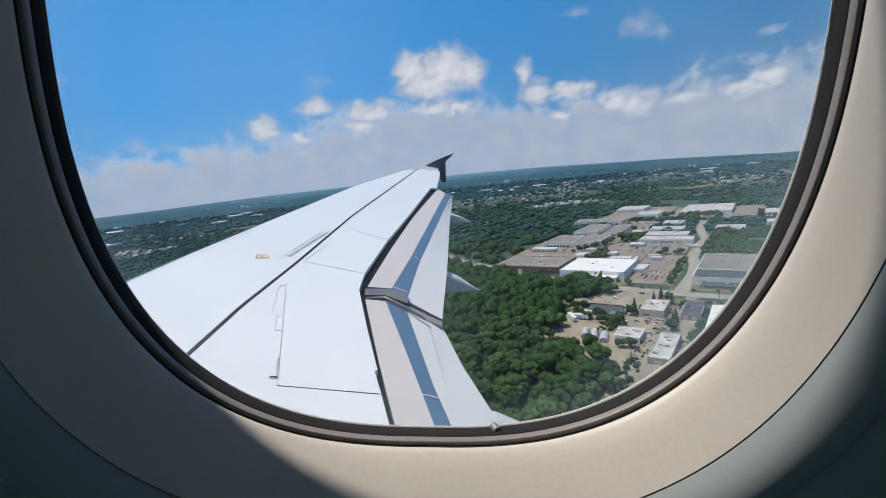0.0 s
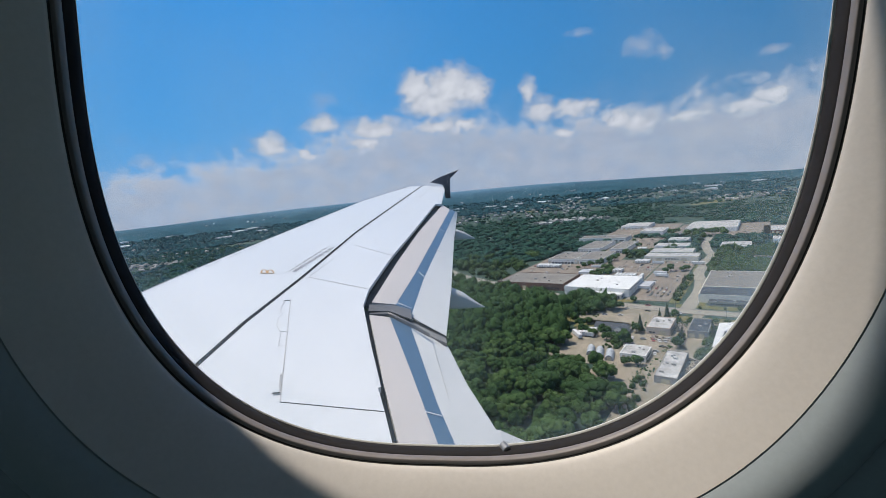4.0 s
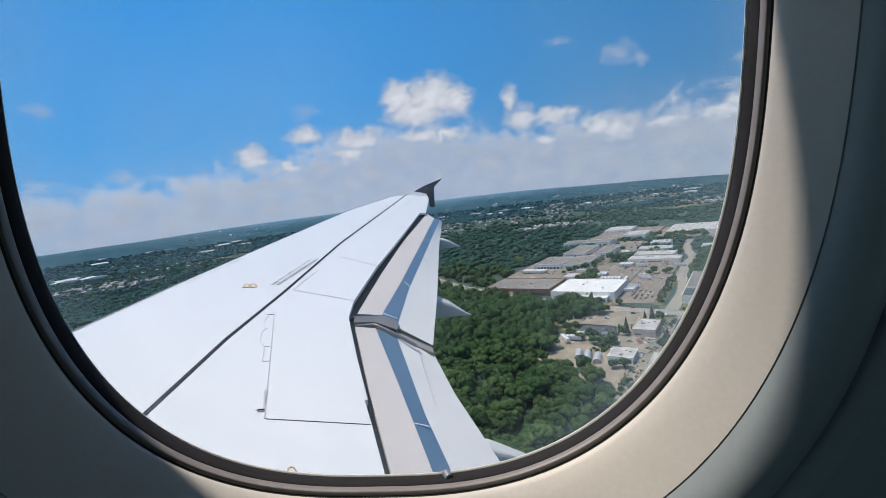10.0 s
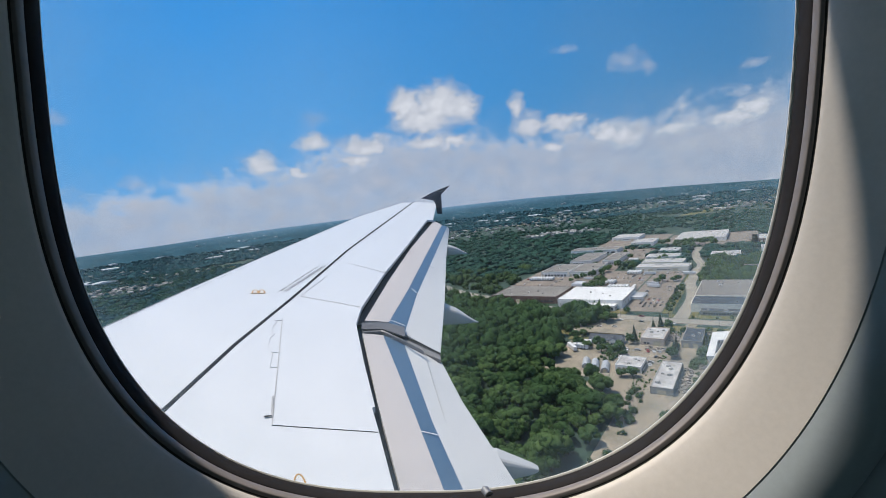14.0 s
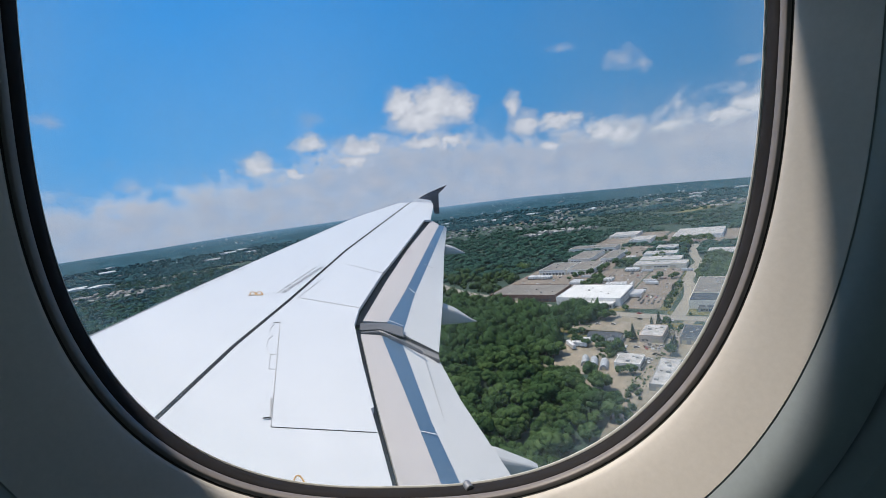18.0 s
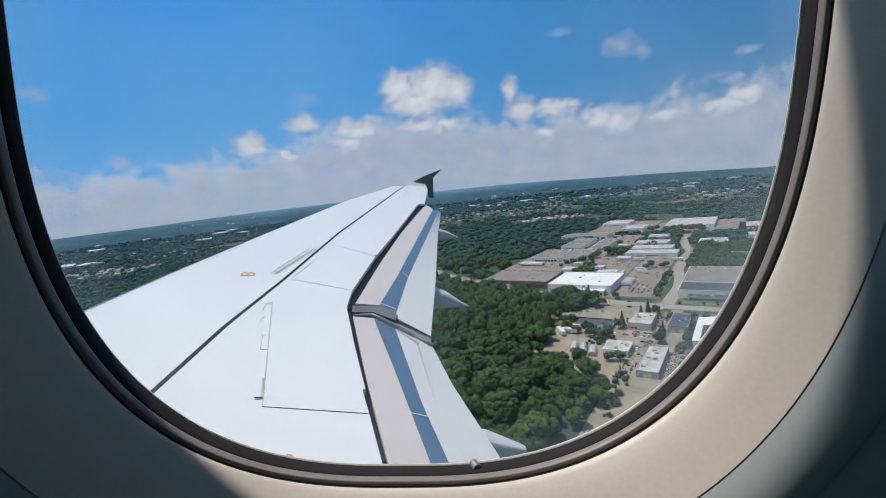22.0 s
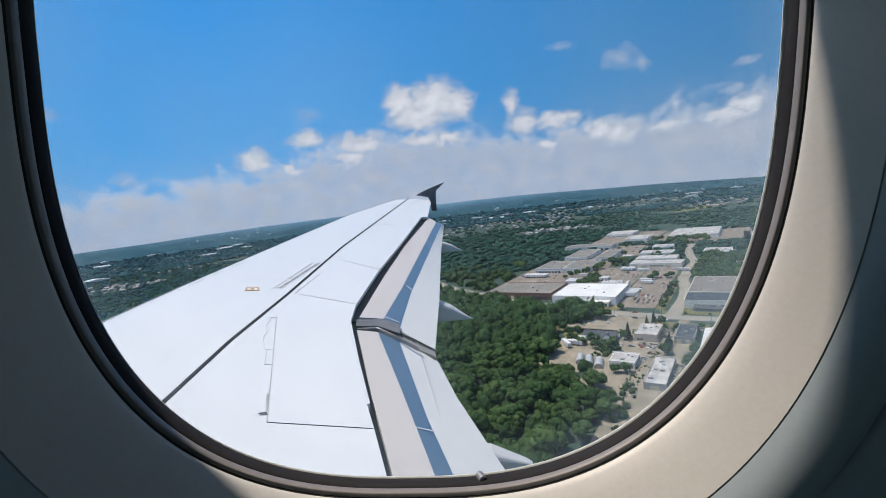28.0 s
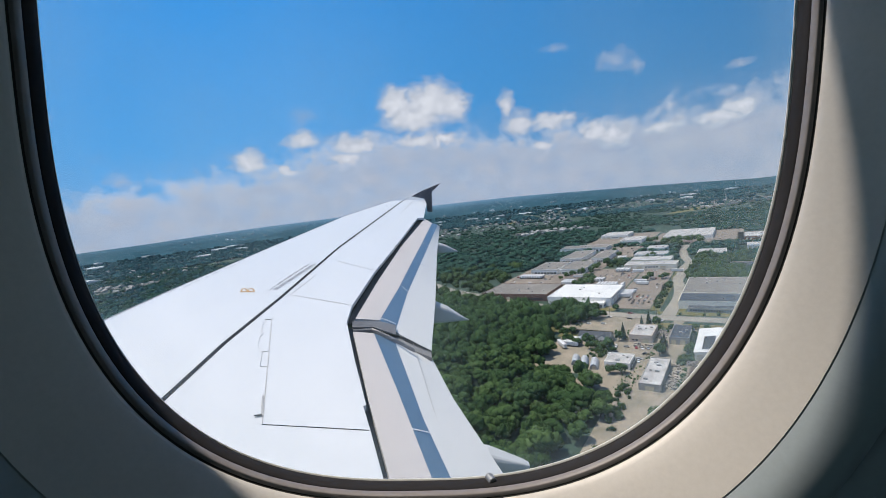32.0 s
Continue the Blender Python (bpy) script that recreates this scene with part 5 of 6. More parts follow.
def crown_mesh(seed, height, spread, lobes=18, leaves=1500, leaf=0.5):
    """A crown of lobed masses under a loose cover of leaf clumps, uneven and with gaps."""
    rs = np.random.RandomState(seed)
    V, F, n = [], [], 0
    cents = []
    for i in range(lobes):
        a, r = rs.uniform(0, 2 * math.pi), spread * 0.68 * math.sqrt(rs.uniform(0, 1))
        z = height * (0.42 + 0.42 * rs.uniform(0, 1) * (1 - r / spread))
        c, s = np.array([r * math.cos(a), r * math.sin(a), z]), spread * rs.uniform(0.24, 0.42)
        v, f = lumpy(2, seed * 20 + i, 0.6)
        v = v * np.array([s, s, s * rs.uniform(0.7, 0.95)]) + c
        V.append(v), F.append(f + n)
        n += len(v)
        cents.append((c, s))
    q = []
    for i in range(leaves):
        c, s = cents[rs.randint(lobes)]
        d = rs.normal(size=3)
        d[2] = d[2] * 0.8 + 0.25
        d /= np.linalg.norm(d)
        p = c + d * s * rs.uniform(0.9, 1.25)
        t = np.cross(d + rs.normal(size=3) * 0.6, rs.normal(size=3))
        t /= np.linalg.norm(t) + 1e-6
        b = np.cross(d, t) * 0.8
        k = leaf * rs.uniform(0.5, 1.2)
        q.append(np.array([p - t * k, p + b * k * 0.6, p + t * k, p - b * k * 0.6]))
    me = bpy.data.meshes.new("crown")
    V = np.concatenate(V + q)
    faces = np.concatenate(F).tolist() + [[n + 4 * i + j for j in range(4)] for i in range(leaves)]
    me.from_pydata(V.tolist(), [], faces)
    me.polygons.foreach_set("use_smooth", [True] * (len(faces) - leaves) + [False] * leaves)
    return me


def trunk_mesh(height, r, seed):
    rs = random.Random(seed)
    bm = bmesh.new()
    bmesh.ops.create_cone(bm, cap_ends=True, segments=8, radius1=r, radius2=r * 0.5, depth=height * 0.6, matrix=pose(0, 0, height * 0.3))
    for i in range(4):
        a = 90 * i + rs.uniform(-20, 20)
        bmesh.ops.create_cone(bm, cap_ends=True, segments=5, radius1=r * 0.45, radius2=r * 0.15, depth=height * 0.35, matrix=pose(0, 0, height * 0.42, 0, 0, a) @ pose(height * 0.1, 0, height * 0.1, 0, 42, 0))
    me = bpy.data.meshes.new("trunk")
    bm.to_mesh(me)
    bm.free()
    return me


def tree_proto(name, seed, height, spread, label, leafy=True):
    t = thing(name, at(0, 0, 0), label, "tree", "trees near the industrial park")
    if leafy:
        cm = crown_mesh(seed, height, spread)
        cm.materials.append(M_LEAF)
    else:
        rs = np.random.RandomState(seed)
        V, F = [], []
        tiers = 9
        for i in range(tiers):
            z, r = height * (0.12 + 0.86 * i / tiers), spread * (1 - i / tiers) + 0.25
            n0, m_ = len(V), 11
            V.append((0, 0, z + height * 0.17))
            for k in range(m_ * 2):
                a = math.pi * k / m_ + rs.uniform(-0.12, 0.12)
                q = r * (rs.uniform(0.85, 1.15) if k % 2 else rs.uniform(0.5, 0.7))
                V.append((q * math.cos(a), q * math.sin(a), z - (0.35 if k % 2 else 0.0)))
            F += [(n0, n0 + 1 + k, n0 + 1 + (k + 1) % (2 * m_)) for k in range(2 * m_)]
        cm = bpy.data.meshes.new("crown")
        cm.from_pydata(V, [], F)
        cm.materials.append(M_CONIF)
    tm = trunk_mesh(height, 0.28, seed)
    tm.materials.append(M_BARK)
    for nm, me in (("trunk", tm), ("crown", cm)):
        o = new(nm, me)
        o.parent = t
    return t


PROTO = [tree_proto("broadleaf_tree", 1, 11, 5.2, "broad green summer tree with an uneven crown"), tree_proto("broadleaf_tree", 2, 14, 5.6, "tall green broadleaf tree with dense foliage"),
         tree_proto("broadleaf_tree", 3, 8.5, 4.2, "small rounded green tree beside the yards"), tree_proto("broadleaf_tree", 4, 12.5, 6.2, "wide spreading green tree with gaps in its crown"),
         tree_proto("conifer", 5, 13, 3.0, "dark green pointed conifer", False)]
placed = [False] * 5


def tree(u, v, k, s=1.0):
    rs = random.Random(int(u * 31 + v * 17))
    m_ = at(u, v, -0.05, rs.uniform(0, 360))
    sz = s * rs.uniform(0.82, 1.18)
    if not placed[k]:
        placed[k] = True
        PROTO[k].scale = (sz, sz, sz)
        PROTO[k].matrix_basis = m_ @ Matrix.Diagonal((sz, sz, sz, 1))
        return
    c = copy_thing(PROTO[k], m_)
    c.scale = (sz, sz, sz)


rng = random.Random(5)
for u, v, k, s in [(9, -96, 1, 0.75), (10, -91, 4, 0.9), (9, -86, 0, 0.7), (10, -80, 4, 0.8), (9, -75, 2, 0.7), (-35, -92, 2, 1.0), (-148, 159, 0, 0.75), (-143, 169, 1, 0.85), (-138, 180, 3, 0.95), (-128, 188, 0, 1.05), (-121, 206, 1, 0.75), (-120, 226, 3, 0.85), (-121, 248, 0, 0.95), (-114, 276, 1, 1.05), (-112, 345, 3, 0.75), (-134, 406, 0, 0.85), (-126, 429, 1, 0.95), (-89, 494, 3, 1.05), (-53, 443, 0, 0.75), (-30, 364, 1, 0.85), (-82, 512, 3, 0.95), (-31, -94, 0, 0.7), (-38, -95, 2, 0.9), (-20, -69, 4, 1.2), (-22, -73, 1, 0.7), (-64, 18, 0, 0.7), (-74, 6, 0, 0.9), (-82, 10, 1, 0.9), (-40, 150, 0, 0.8), (-36, 160, 1, 0.8), (-58, 322, 1, 1.0), (14, 268, 1, 1.1), (12, 302, 3, 1.0), (-88, 240, 1, 0.9), (-90, 270, 0, 1.0), (-120, 230, 0, 0.9), (-112, 260, 1, 1.0), (-30, 430, 1, 1.2), (-150, 280, 0, 0.9), (-118, 200, 2, 1.0), (-2, -30, 1, 0.8), (-8, -30, 4, 0.9), (-13, -33, 4, 0.7), (-44, 14, 2, 1), (-12, 30, 4, 0.6), (-13, 42, 2, 0.7),
                   (-14, 50, 4, 0.6), (-12, 62, 4, 0.6), (-13, 88, 4, 0.7), (-12, 98, 4, 0.7), (-14, 106, 4, 0.6), (-13, 118, 2, 0.8), (-12, 130, 2, 0.7), (-24, 160, 2, 1.1), (-20, 165, 2, 1.0), (8, 232, 1, 1), (9, 250, 1, 0.9),
                   (26, -34, 2, 0.7), (34, -33, 2, 0.6), (28, -58, 4, 0.5), (26, -90, 2, 0.8), (27, -84, 2, 0.8), (-58, -86, 0, 1.0), (-50, -90, 2, 1.1), (-42, -86, 0, 0.9), (-22, -100, 2, 0.9)]:
    tree(u, v, k, s)
for u, v, k, s in ((-80, -8, 1, 1.1), (-71, -15, 3, 1.2), (-62, -14, 1, 1.15), (-54, -20, 3, 1.0), (-50, -12, 0, 0.9), (-81, -36, 1, 1.1), (-70, -34, 3, 1.0), (-24, -98, 1, 0.95), (-14, -136, 2, 0.85), (-8, -134, 3, 0.7), (-62, -62, 2, 0.9), (-66, -70, 0, 0.8)):
    tree(u, v, k, s)
for i in range(28):
    tree(rng.uniform(16, 95), rng.uniform(140, 178), rng.choice((0, 1, 3)), rng.uniform(0.8, 1.1))
for i in range(16):
    tree(rng.uniform(-118, -98), rng.uniform(104, 165), rng.choice((0, 1, 3)), rng.uniform(0.6, 0.9))
for i in range(12):
    tree(rng.uniform(-60, 0), rng.uniform(440, 500), rng.choice((1, 3)), rng.uniform(1.0, 1.4))
for i in range(10):
    tree(rng.uniform(24, 29), -104 + i * 6, rng.choice((2, 4)), rng.uniform(0.4, 0.7))
# the wood beside the yards, as far as the dirt track
WOOD = [(-300, 40), (-215, 28), (-170, 12), (-118, 6), (-84, 12), (-66, 2), (-60, -24), (-76, -44), (-80, -70), (-72, -100), (-60, -112), (-54, -144), (-20, -152), (-8, -172), (-2, -192), (-10, -225), (-22, -275), (-120, -290), (-300, -160)]


def inside(poly, u, v):
    odd = False
    for (a, b), (c, d) in zip(poly, poly[1:] + poly[:1]):
        if (b > v) != (d > v) and u < a + (v - b) * (c - a) / (d - b):
            odd = not odd
    return odd


grove, spots = [], []
rng = random.Random(41)
for iu in range(44):
    for iv in range(38):
        u, v = -300 + 9.0 * (iu + 0.5 * (iv % 2)) + rng.uniform(-3.0, 3.0), -292 + 9.0 * iv + rng.uniform(-3.0, 3.0)
        if inside(WOOD, u, v):
            spots.append((u, v))
# the side that lies towards the dirt track, tree by tree; the rest as one mass
spots.sort(key=lambda p: math.hypot(p[0] - 10, p[1] + 260))
for k, (u, v) in enumerate(spots):
    if k < 250:
        tree(u, v, rng.choice((0, 1, 1, 2, 3, 3)), rng.choice((0.85, 1.0, 1.15, 1.3)))
    else:
        p = TOWN @ Vector((u, v, 0))
        grove.append((p.x, p.y))


# ---- places that the aircraft has passed, or comes to later ----
def yard(x, y):
    u, v = uv_of(x + 104, y + 32)
    return u, v


# the truck yard with its row of trailers
u, v = yard(760, 300)
pave("truck_yard", [(u - 45, v - 55, u + 8, v + 60)], M_GROOF, "dark brown packed truck yard", 0.12)
building(u - 30, v + 8, u + 2, v + 26, 6, M_WWALL, M_LROOF, "white truck workshop with a row of bay doors", doors=[("s", 0.05 + 0.16 * i, 0.16 + 0.16 * i, 0, 4) for i in range(6)], units=2, category="workshop")
building(u - 28, v + 74, u, v + 98, 6, M_TWALL, M_DROOF, "dark-roofed block beside the truck yard", units=2)
building(u + 2, v + 76, u + 30, v + 104, 7, M_CWALL, M_WROOF, "cream hall with bright white roof", doors=[("s", 0.3, 0.5, 0, 4)], units=2)
building(u + 20, v + 140, u + 62, v + 164, 7, M_CWALL, M_WROOF, "white-roofed hall by the crossroads", doors=[("s", 0.3, 0.5, 0, 4)], units=2)
building(u + 80, v + 128, u + 104, v + 152, 7, M_CWALL, M_WROOF, "white-roofed cream workshop hall", doors=[("s", 0.3, 0.5, 0, 4)], units=2)
building(u + 34, v - 50, u + 86, v - 24, 7, M_BEZEL, M_LROOF, "grey-roofed hall with pale blue siding", wins=[("s", 0.1, 0.9, 5, 5.6, 8)], units=2)
building(u + 30, v - 80, u + 88, v - 54, 7, M_BEZEL, M_WROOF, "white-roofed hall with pale blue siding", units=2)
building(u - 60, v - 96, u - 38, v - 76, 8, M_WWALL, M_WROOF, "small two-storey white office block", wins=[("s", 0.05, 0.95, 1, 2.6, 8), ("s", 0.05, 0.95, 4.6, 6.2, 8), ("e", 0.05, 0.95, 1, 2.6, 7), ("e", 0.05, 0.95, 4.6, 6.2, 7)], units=2, category="office")
for i in range(13):
    copy_thing(tr, at(u + 1, v - 50 + 4.2 * i, 0.14, 84))
ribbon("road_yard", [(u + 14, v - 90), (u + 16, v - 20), (u + 18, v + 60), (u + 34, v + 200)], 9.0, M_ROAD, "pale road beside the truck yard", 0.2)
# the depot with the long white roof
u, v = yard(1690, 340)
pave("depot_yard", [(u - 85, v - 70, u + 85, v + 90)], M_ASPH, "wide grey depot yard", 0.12)
building(u - 12, v - 55, u + 14, v + 65, 8, M_WWALL, M_WROOF, "very long white-roofed freight terminal", doors=[("e", 0.05 + 0.1 * i, 0.1 + 0.1 * i, 1, 4) for i in range(9)], units=4)
building(u + 14.2, v - 25, u + 40, v - 8, 7, M_WWALL, M_WROOF, "white annex of the freight terminal", units=1)
building(u - 72, v - 30, u - 36, v - 8, 6, M_WWALL, M_LROOF, "white depot building with low roof", units=2)
building(u + 58, v - 12, u + 78, v + 6, 5, M_WWALL, M_WROOF, "small white depot shop", units=1)
for i in range(14):
    for du in (-20, 22):
        if not (du > 0 and 5 < i < 10):
            copy_thing(tr, at(u + du, v - 48 + 7.5 * i, 0.14, 88))
for i in range(10):
    copy_thing(tr, at(u - 60 + 4 * i, v + 60, 0.14, 5))
    copy_thing(tr, at(u + 44 + 3.6 * (i % 3), v - 60 + 5 * i, 0.14, 84))
# the shed yard and bare earth
u, v = yard(-640, 300)
pave("shed_yard", [(u - 60, v - 45, u + 20, v + 50)], M_DIRT, "pale sandy yard round blue sheds", 0.12)
pave("bare_earth", [(u + 20.1, v - 40, u + 95, v + 40)], M_GROOF, "bare brown earth lot", 0.1)
building(u - 30, v + 8, u - 14, v + 44, 5, M_BEZEL, M_LROOF, "pale blue metal shed with grey roof", doors=[("e", 0.2, 0.4, 0, 4)], units=1, category="shed")
building(u - 8, v + 18, u + 14, v + 40, 5, M_BEZEL, M_DROOF, "blue shed with weathered dark roof", doors=[("s", 0.2, 0.4, 0, 4)], units=1, category="shed")
building(u + 16, v + 12, u + 44, v + 36, 5, M_BEZEL, M_LROOF, "wide blue shed with pale roof", doors=[("s", 0.1, 0.3, 0, 4), ("s", 0.5, 0.7, 0, 4)], units=1, category="shed")
building(u - 20, v - 40, u + 12, v - 22, 5, M_BEZEL, M_LROOF, "low blue workshop by the trees", units=1, category="shed")
for i in range(5):
    copy_thing(tr, at(u - 46 + 4.2 * i, v - 4, 0.14, 12))
heap("spoil_heap", u + 46, v - 8, u + 88, v + 34, 1.6, M_RUST, "low heaps of earth and timber", 40, 31, (1.0, 4.0))


def free(u, v):
    for a, b, c, d in CLEAR:
        if a < u < c and b < v < d:
            return False
    return True


def rim(x, y):
    """How high the plain's rim stands at a place."""
    r = math.hypot(x, y)
    return 0.0 if r < 2900 else max(0.0, float(np.interp(r, [p[0] for p in RIM], [p[1] for p in RIM]))) * swell(math.degrees(math.atan2(x, y)))


def woods(name, spots_, sub, lobes, size, m_, label, seed, leafy=0, low=1.0, leaf=0.13):
    """Many joined crowns, each an island of its own."""
    rs = np.random.RandomState(seed)
    kinds = []
    for k in range(6):
        V, F, n0 = [], [], 0
        for i in range(lobes):
            v, f = lumpy(sub, seed + k * 7 + i, 0.85)
            s = 0.72 if lobes > 1 else 1.0
            off = rs.uniform(-0.5, 0.5, 3) * np.array([1, 1, 0.5]) if lobes > 1 else np.zeros(3)
            V.append(v * s + off), F.append(f + n0)
            n0 += len(v)
        for i in range(leafy):
            d = rs.normal(size=3)
            d /= np.linalg.norm(d)
            p = V[rs.randint(lobes)][rs.randint(10)] * 0.15 + d * rs.uniform(0.75, 1.2)
            q = rs.normal(size=(3, 3)) * leaf
            V.append(p + q), F.append(np.array([[n0, n0 + 1, n0 + 2]]))
            n0 += 3
        kinds.append((np.concatenate(V), np.concatenate(F)))
    masses = lobes * len(ico(sub)[1])
    VV, FF, SS, n0 = [], [], [], 0
    for x, y in spots_:
        v, f = kinds[rs.randint(6)]
        a, s = rs.uniform(0, 2 * math.pi), size * rs.choice((0.55, 0.75, 0.95, 1.15, 1.45)) * rs.uniform(0.85, 1.15)
        c, q = math.cos(a) * s, math.sin(a) * s
        w = np.empty_like(v)
        w[:, 0], w[:, 1] = v[:, 0] * c - v[:, 1] * q + x, v[:, 0] * q + v[:, 1] * c + y
        w[:, 2] = (v[:, 2] * s * rs.uniform(0.9, 1.3) + s * 0.75) * low + rim(x, y)
        VV.append(w), FF.append(f + n0), SS.append(np.arange(len(f)) < masses)
        n0 += len(v)
    if not VV:
        return
    V, F = np.concatenate(VV), np.concatenate(FF)
    me = bpy.data.meshes.new(name)
    me.vertices.add(len(V))
    me.vertices.foreach_set("co", V.ravel())
    me.loops.add(F.size)
    me.loops.foreach_set("vertex_index", F.ravel().astype(np.int32))
    me.polygons.add(len(F))
    me.polygons.foreach_set("loop_start", np.arange(0, F.size, 3, dtype=np.int32))
    me.update(calc_edges=True)
    me.polygons.foreach_set("use_smooth", np.concatenate(SS))
    me.materials.append(m_)
    tagged(new(name, me), label, "woodland", kind="stuff")


CLEAR.append((-12, -320, 80, -160))
ESTATES = [(230, 1850, 360, 280), (900, 2300, 420, 320), (1250, 1650, 370, 170), (-900, 1150, 130, 100), (330, 1330, 130, 60)]


def scatter(n, r0, r1, seed, thresh, a0=-47, a1=47):
    rs = np.random.RandomState(seed)
    out = []
    while len(out) < n:
        a = math.radians(rs.uniform(a0, a1))
        r = math.exp(rs.uniform(math.log(r0), math.log(r1)))
        x, y = r * math.sin(a), r * math.cos(a)
        if noise.noise(Vector((x, y, 0)) * 0.0032) + 0.5 * noise.noise(Vector((x, y, 40)) * 0.011) < thresh:
            continue
        if r > 900 and rs.uniform() < 0.8 and any(abs(x - e[0]) < e[2] and abs(y - e[1]) < e[3] for e in ESTATES):
            continue
        u, v = uv_of(x, y)
        if free(u, v) and not (-115 < u < 66 and -165 < v < 30) and not inside(WOOD, u, v):
            out.append((x, y))
    return out


woods("near_woods", scatter(2300, 190, 760, 1, -0.6), 2, 2, 4.8, M_WOOD, "dense green summer woodland round the industrial park", 1, 120, 1.0, 0.08)
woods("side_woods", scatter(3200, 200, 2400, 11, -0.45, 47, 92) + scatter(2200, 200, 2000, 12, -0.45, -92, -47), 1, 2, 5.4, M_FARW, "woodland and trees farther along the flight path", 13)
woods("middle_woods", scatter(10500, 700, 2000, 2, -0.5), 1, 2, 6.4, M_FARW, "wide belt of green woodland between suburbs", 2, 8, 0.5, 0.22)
woods("wing_side_woods", scatter(4500, 850, 2200, 33, -0.7, -47, -12), 1, 2, 6.0, M_FARB, "dense woodland beyond the wing, tinted blue for haze", 37, 12, 0.5, 0.25)
woods("far_woods", scatter(9000, 1900, 3300, 3, -0.6), 1, 1, 8.0, M_FARB, "distant woodland on the plain, tinted blue for haze", 3, 0, 0.6)

# groves that close the gaps between the single trees
rng = random.Random(77)
for u0, v0, u1, v1, n_ in ((72, -165, 130, -28, 110), (108, 12, 165, 170, 60), (18, 142, 95, 176, 40), (16, 180, 42, 262, 40), (46, 244, 90, 266, 20), (44, 178, 92, 192, 22), (27, -300, 66, -204, 60), (38, -204, 66, -172, 12)):
    for _ in range(n_):
        p = TOWN @ Vector((rng.uniform(u0, u1), rng.uniform(v0, v1), 0))
        grove.append((p.x, p.y))
woods("grove", grove, 2, 3, 5.0, M_LEAF, "close-grown green trees beside the yards", 17, 300, 1.0, 0.065)
# shrubs along yard edges, verges and the lane
rng = random.Random(21)
shrubs = []
for u0, v0, u1, v1, n_ in ((24, -104, 29.5, -44, 50), (62, -106, 76, -30, 70), (52, -170, 66, -112, 60), (19, -300, 60, -168, 330), (16, -240, 24, -176, 30), (-6, -300, 6, -225, 40), (-4, -215, 4, -150, 26), (-36, -112, -26, -84, 25), (-14, -44, 12, -34, 22), (-112, 8, -60, 14, 20), (-14, 28, -9, 140, 40), (10, 6, 76, 10, 12), (99, 6, 106, 160, 60), (76, -26, 200, -14, 70), (-90, -170, -34, -140, 50), (20, -112, 26, -100, 10)):
    for _ in range(n_):
        p = TOWN @ Vector((rng.uniform(u0, u1), rng.uniform(v0, v1), 0))
        shrubs.append((p.x, p.y))
weeds = []
for u0, v0, u1, v1, n_ in ((39.5, -150, 43, -118, 26), (49, -152, 56, -112, 40), (24, -155, 28, -116, 24), (1, -60, 9, -36, 16), (-30, -62, -16, -44, 14), (-76, -50, -58, -4, 20), (-8, -160, 4, -120, 24), (2, -110, 6, -92, 12), (18, -260, 50, -166, 90)):
    for _ in range(n_ * 2):
        p = TOWN @ Vector((rng.uniform(u0, u1), rng.uniform(v0, v1), 0))
        weeds.append((p.x, p.y))
woods("weeds", weeds, 1, 2, 0.6, M_LEAF, "tufts of weeds growing through the yards", 19, 40)
woods("shrubs", shrubs, 2, 2, 1.5, M_WOOD, "low green shrubs and weeds along yard edges", 9, 160, 1.0, 0.1)


def patch(name, cx, cy, w, d, turn, m_, label, cat="field"):
    vs_ = [(w * math.cos(a) * (1 + 0.2 * math.sin(3 * a)), d * math.sin(a) * (1 + 0.15 * math.cos(2 * a)), 0.3) for a in np.linspace(0, 2 * math.pi, 29)[:-1]]
    o = link(name, prism(bmesh.new(), vs_, (0, 0, -0.6)), m_)
    o.matrix_world = pose(cx, cy, 0, 0, 0, turn)
    tagged(o, label, cat, kind="structure")


patch("field_1", 320, 2043, 60, 90, -30, M_GRASS, "pale green open field between distant woods")
patch("field_2", 890, 1530, 40, 160, -60, M_GRASS, "strip of pale field at the far wood edge")
patch("field_3", 1064, 3000, 120, 200, -30, M_GRASS, "far pale field")
patch("field_4", -860, 1500, 120, 120, 10, M_GRASS, "pale field beyond the wing")
patch("field_5", 150, 3000, 160, 130, 0, M_GRASS, "far pale open field")
patch("field_6", -1120, 1380, 14, 330, 64, M_ROAD, "pale far highway strip", "road")

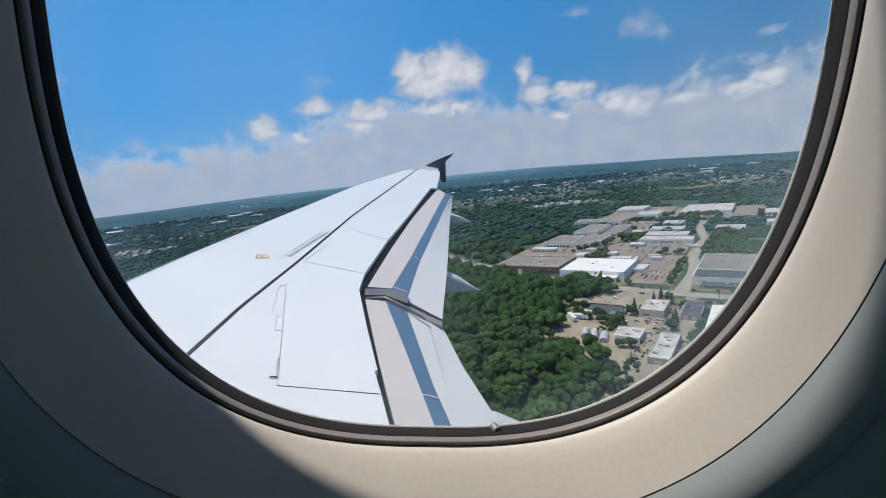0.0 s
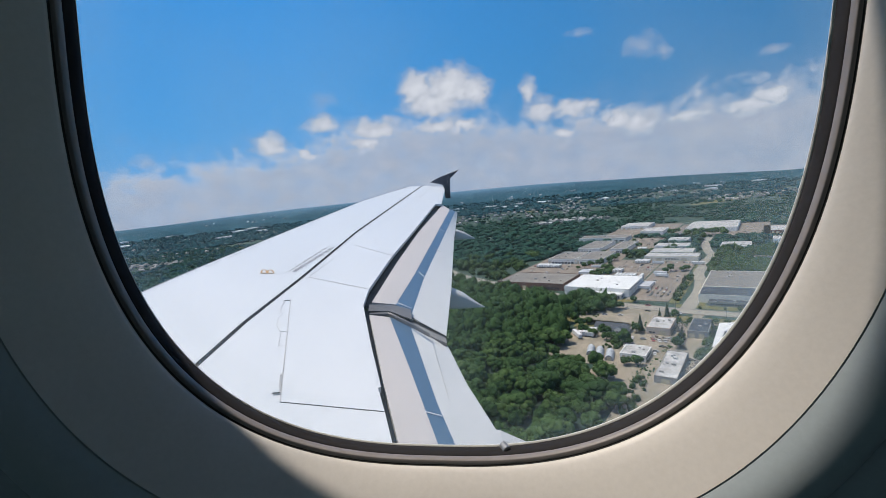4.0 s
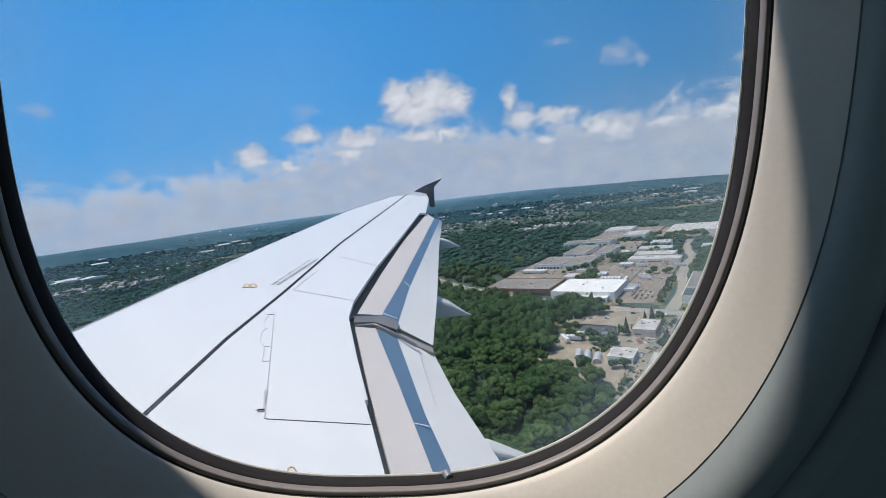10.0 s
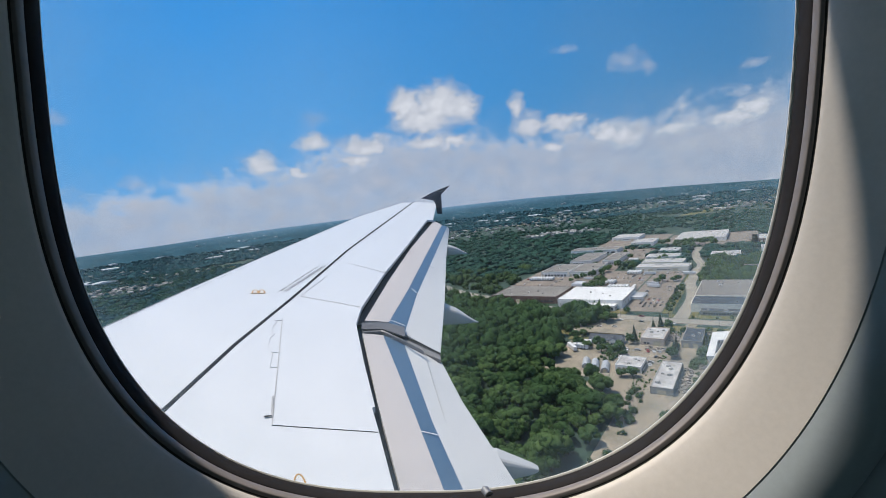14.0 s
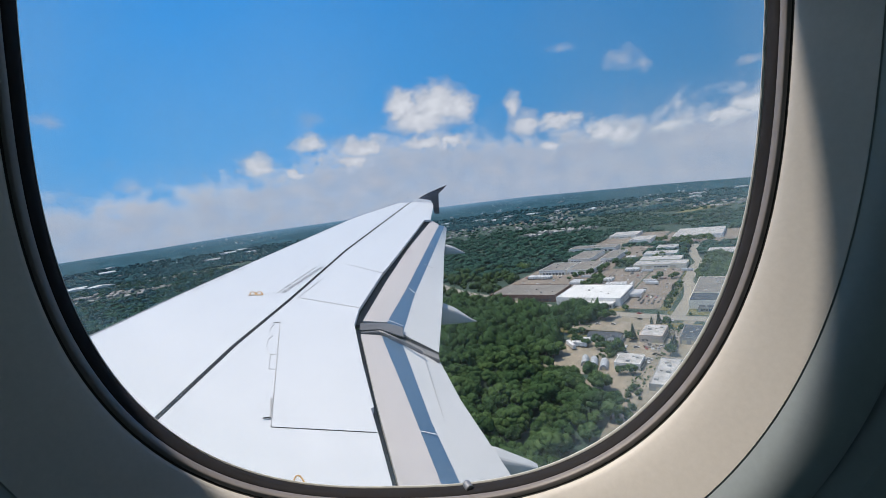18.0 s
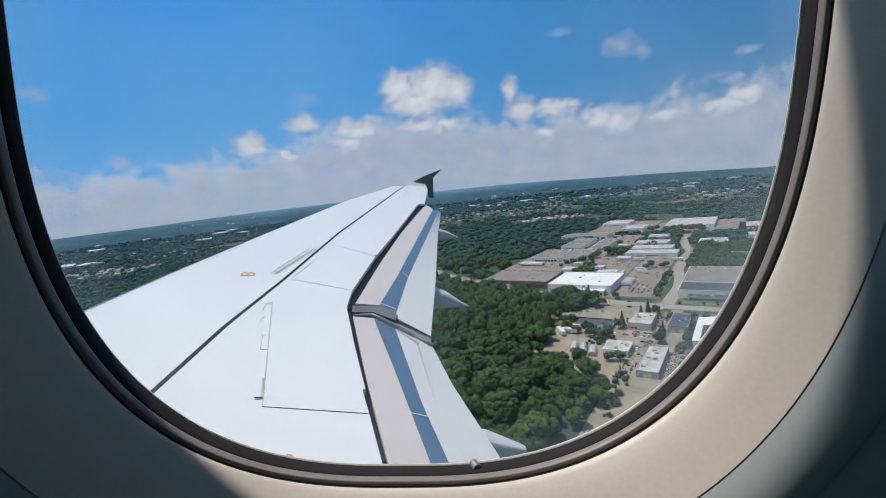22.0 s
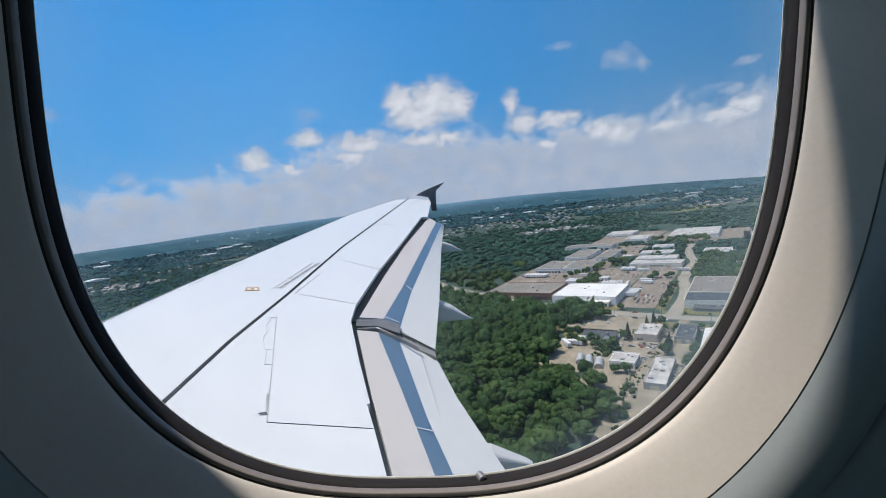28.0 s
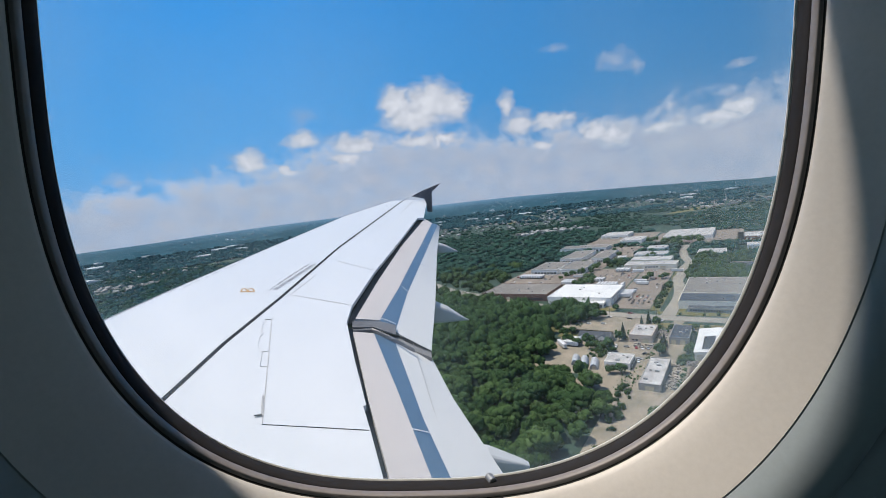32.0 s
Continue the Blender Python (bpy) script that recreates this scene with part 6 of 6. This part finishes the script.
# ---- suburbs far off ----
def suburb(name, spots_, m_, label, size=(9, 13), h=4.5, seed=1):
    rs = random.Random(seed)
    V, F = [], []
    for x, y in spots_:
        w, d, a = rs.uniform(*size) / 2, rs.uniform(*size) / 2, rs.choice((0.0, 1.571)) + radians(GRID)
        c, s, n0 = math.cos(a), math.sin(a), len(V)
        for p in ((-w, -d, 0), (w, -d, 0), (w, d, 0), (-w, d, 0), (-w, -d, h), (w, -d, h), (w, d, h), (-w, d, h), (0, -d, h * 1.55), (0, d, h * 1.55)):
            V.append((x + p[0] * c - p[1] * s, y + p[0] * s + p[1] * c, p[2] + rim(x, y)))
        F += [tuple(n0 + i for i in f) for f in ((0, 1, 5, 8, 4), (2, 3, 7, 9, 6), (1, 2, 6, 5), (3, 0, 4, 7), (5, 6, 9, 8), (7, 4, 8, 9))]
    tagged(link(name, (V, F), m_), label, "houses", kind="stuff")


def estate(n, cx, cy, sx, sy, seed):
    rs = np.random.RandomState(seed)
    return [(cx + rs.uniform(-sx, sx), cy + rs.uniform(-sy, sy)) for _ in range(n)]


suburb("suburb_houses", estate(300, 1720, 720, 330, 180, 31), M_HOUSES, "dense brown-roofed suburb beyond the depot", seed=32)
suburb("distant_houses", estate(50, 330, 1330, 110, 50, 14) + estate(120, 230, 1850, 330, 260, 1) + estate(110, 900, 2300, 400, 300, 2) + estate(120, 1250, 1650, 350, 160, 3), M_HOUSES, "scattered far suburban houses among trees", seed=4)
suburb("distant_houses", estate(70, -1250, 1750, 420, 300, 5) + estate(60, -700, 2300, 400, 300, 6) + estate(60, -900, 1150, 120, 90, 8), M_HOUSES, "far rows of pale houses beyond the wing", seed=7)
suburb("distant_halls", estate(12, 350, 2700, 500, 300, 9) + estate(8, -1500, 2600, 500, 300, 10) + estate(5, 1500, 2500, 300, 200, 11) + [(-1247, 1447), (-1290, 1500), (-1180, 1480)], M_HALLS, "far white commercial halls", (40, 90), 7, 12)
rs = np.random.RandomState(51)
specks = []
for cx, cy, wd, ht, n_ in ((-1400, 3500, 900, 200, 9), (300, 3400, 700, 200, 12), (1500, 3000, 600, 200, 10), (-300, 3950, 900, 150, 6)):
    specks += [(cx + rs.normal() * wd * 0.5, cy + rs.normal() * ht * 0.5) for _ in range(n_)]
suburb("rim_buildings", [p for p in specks if math.hypot(*p) < 4500], M_HALLS, "tiny pale buildings scattered along the far rim", (9, 24), 5, 52)
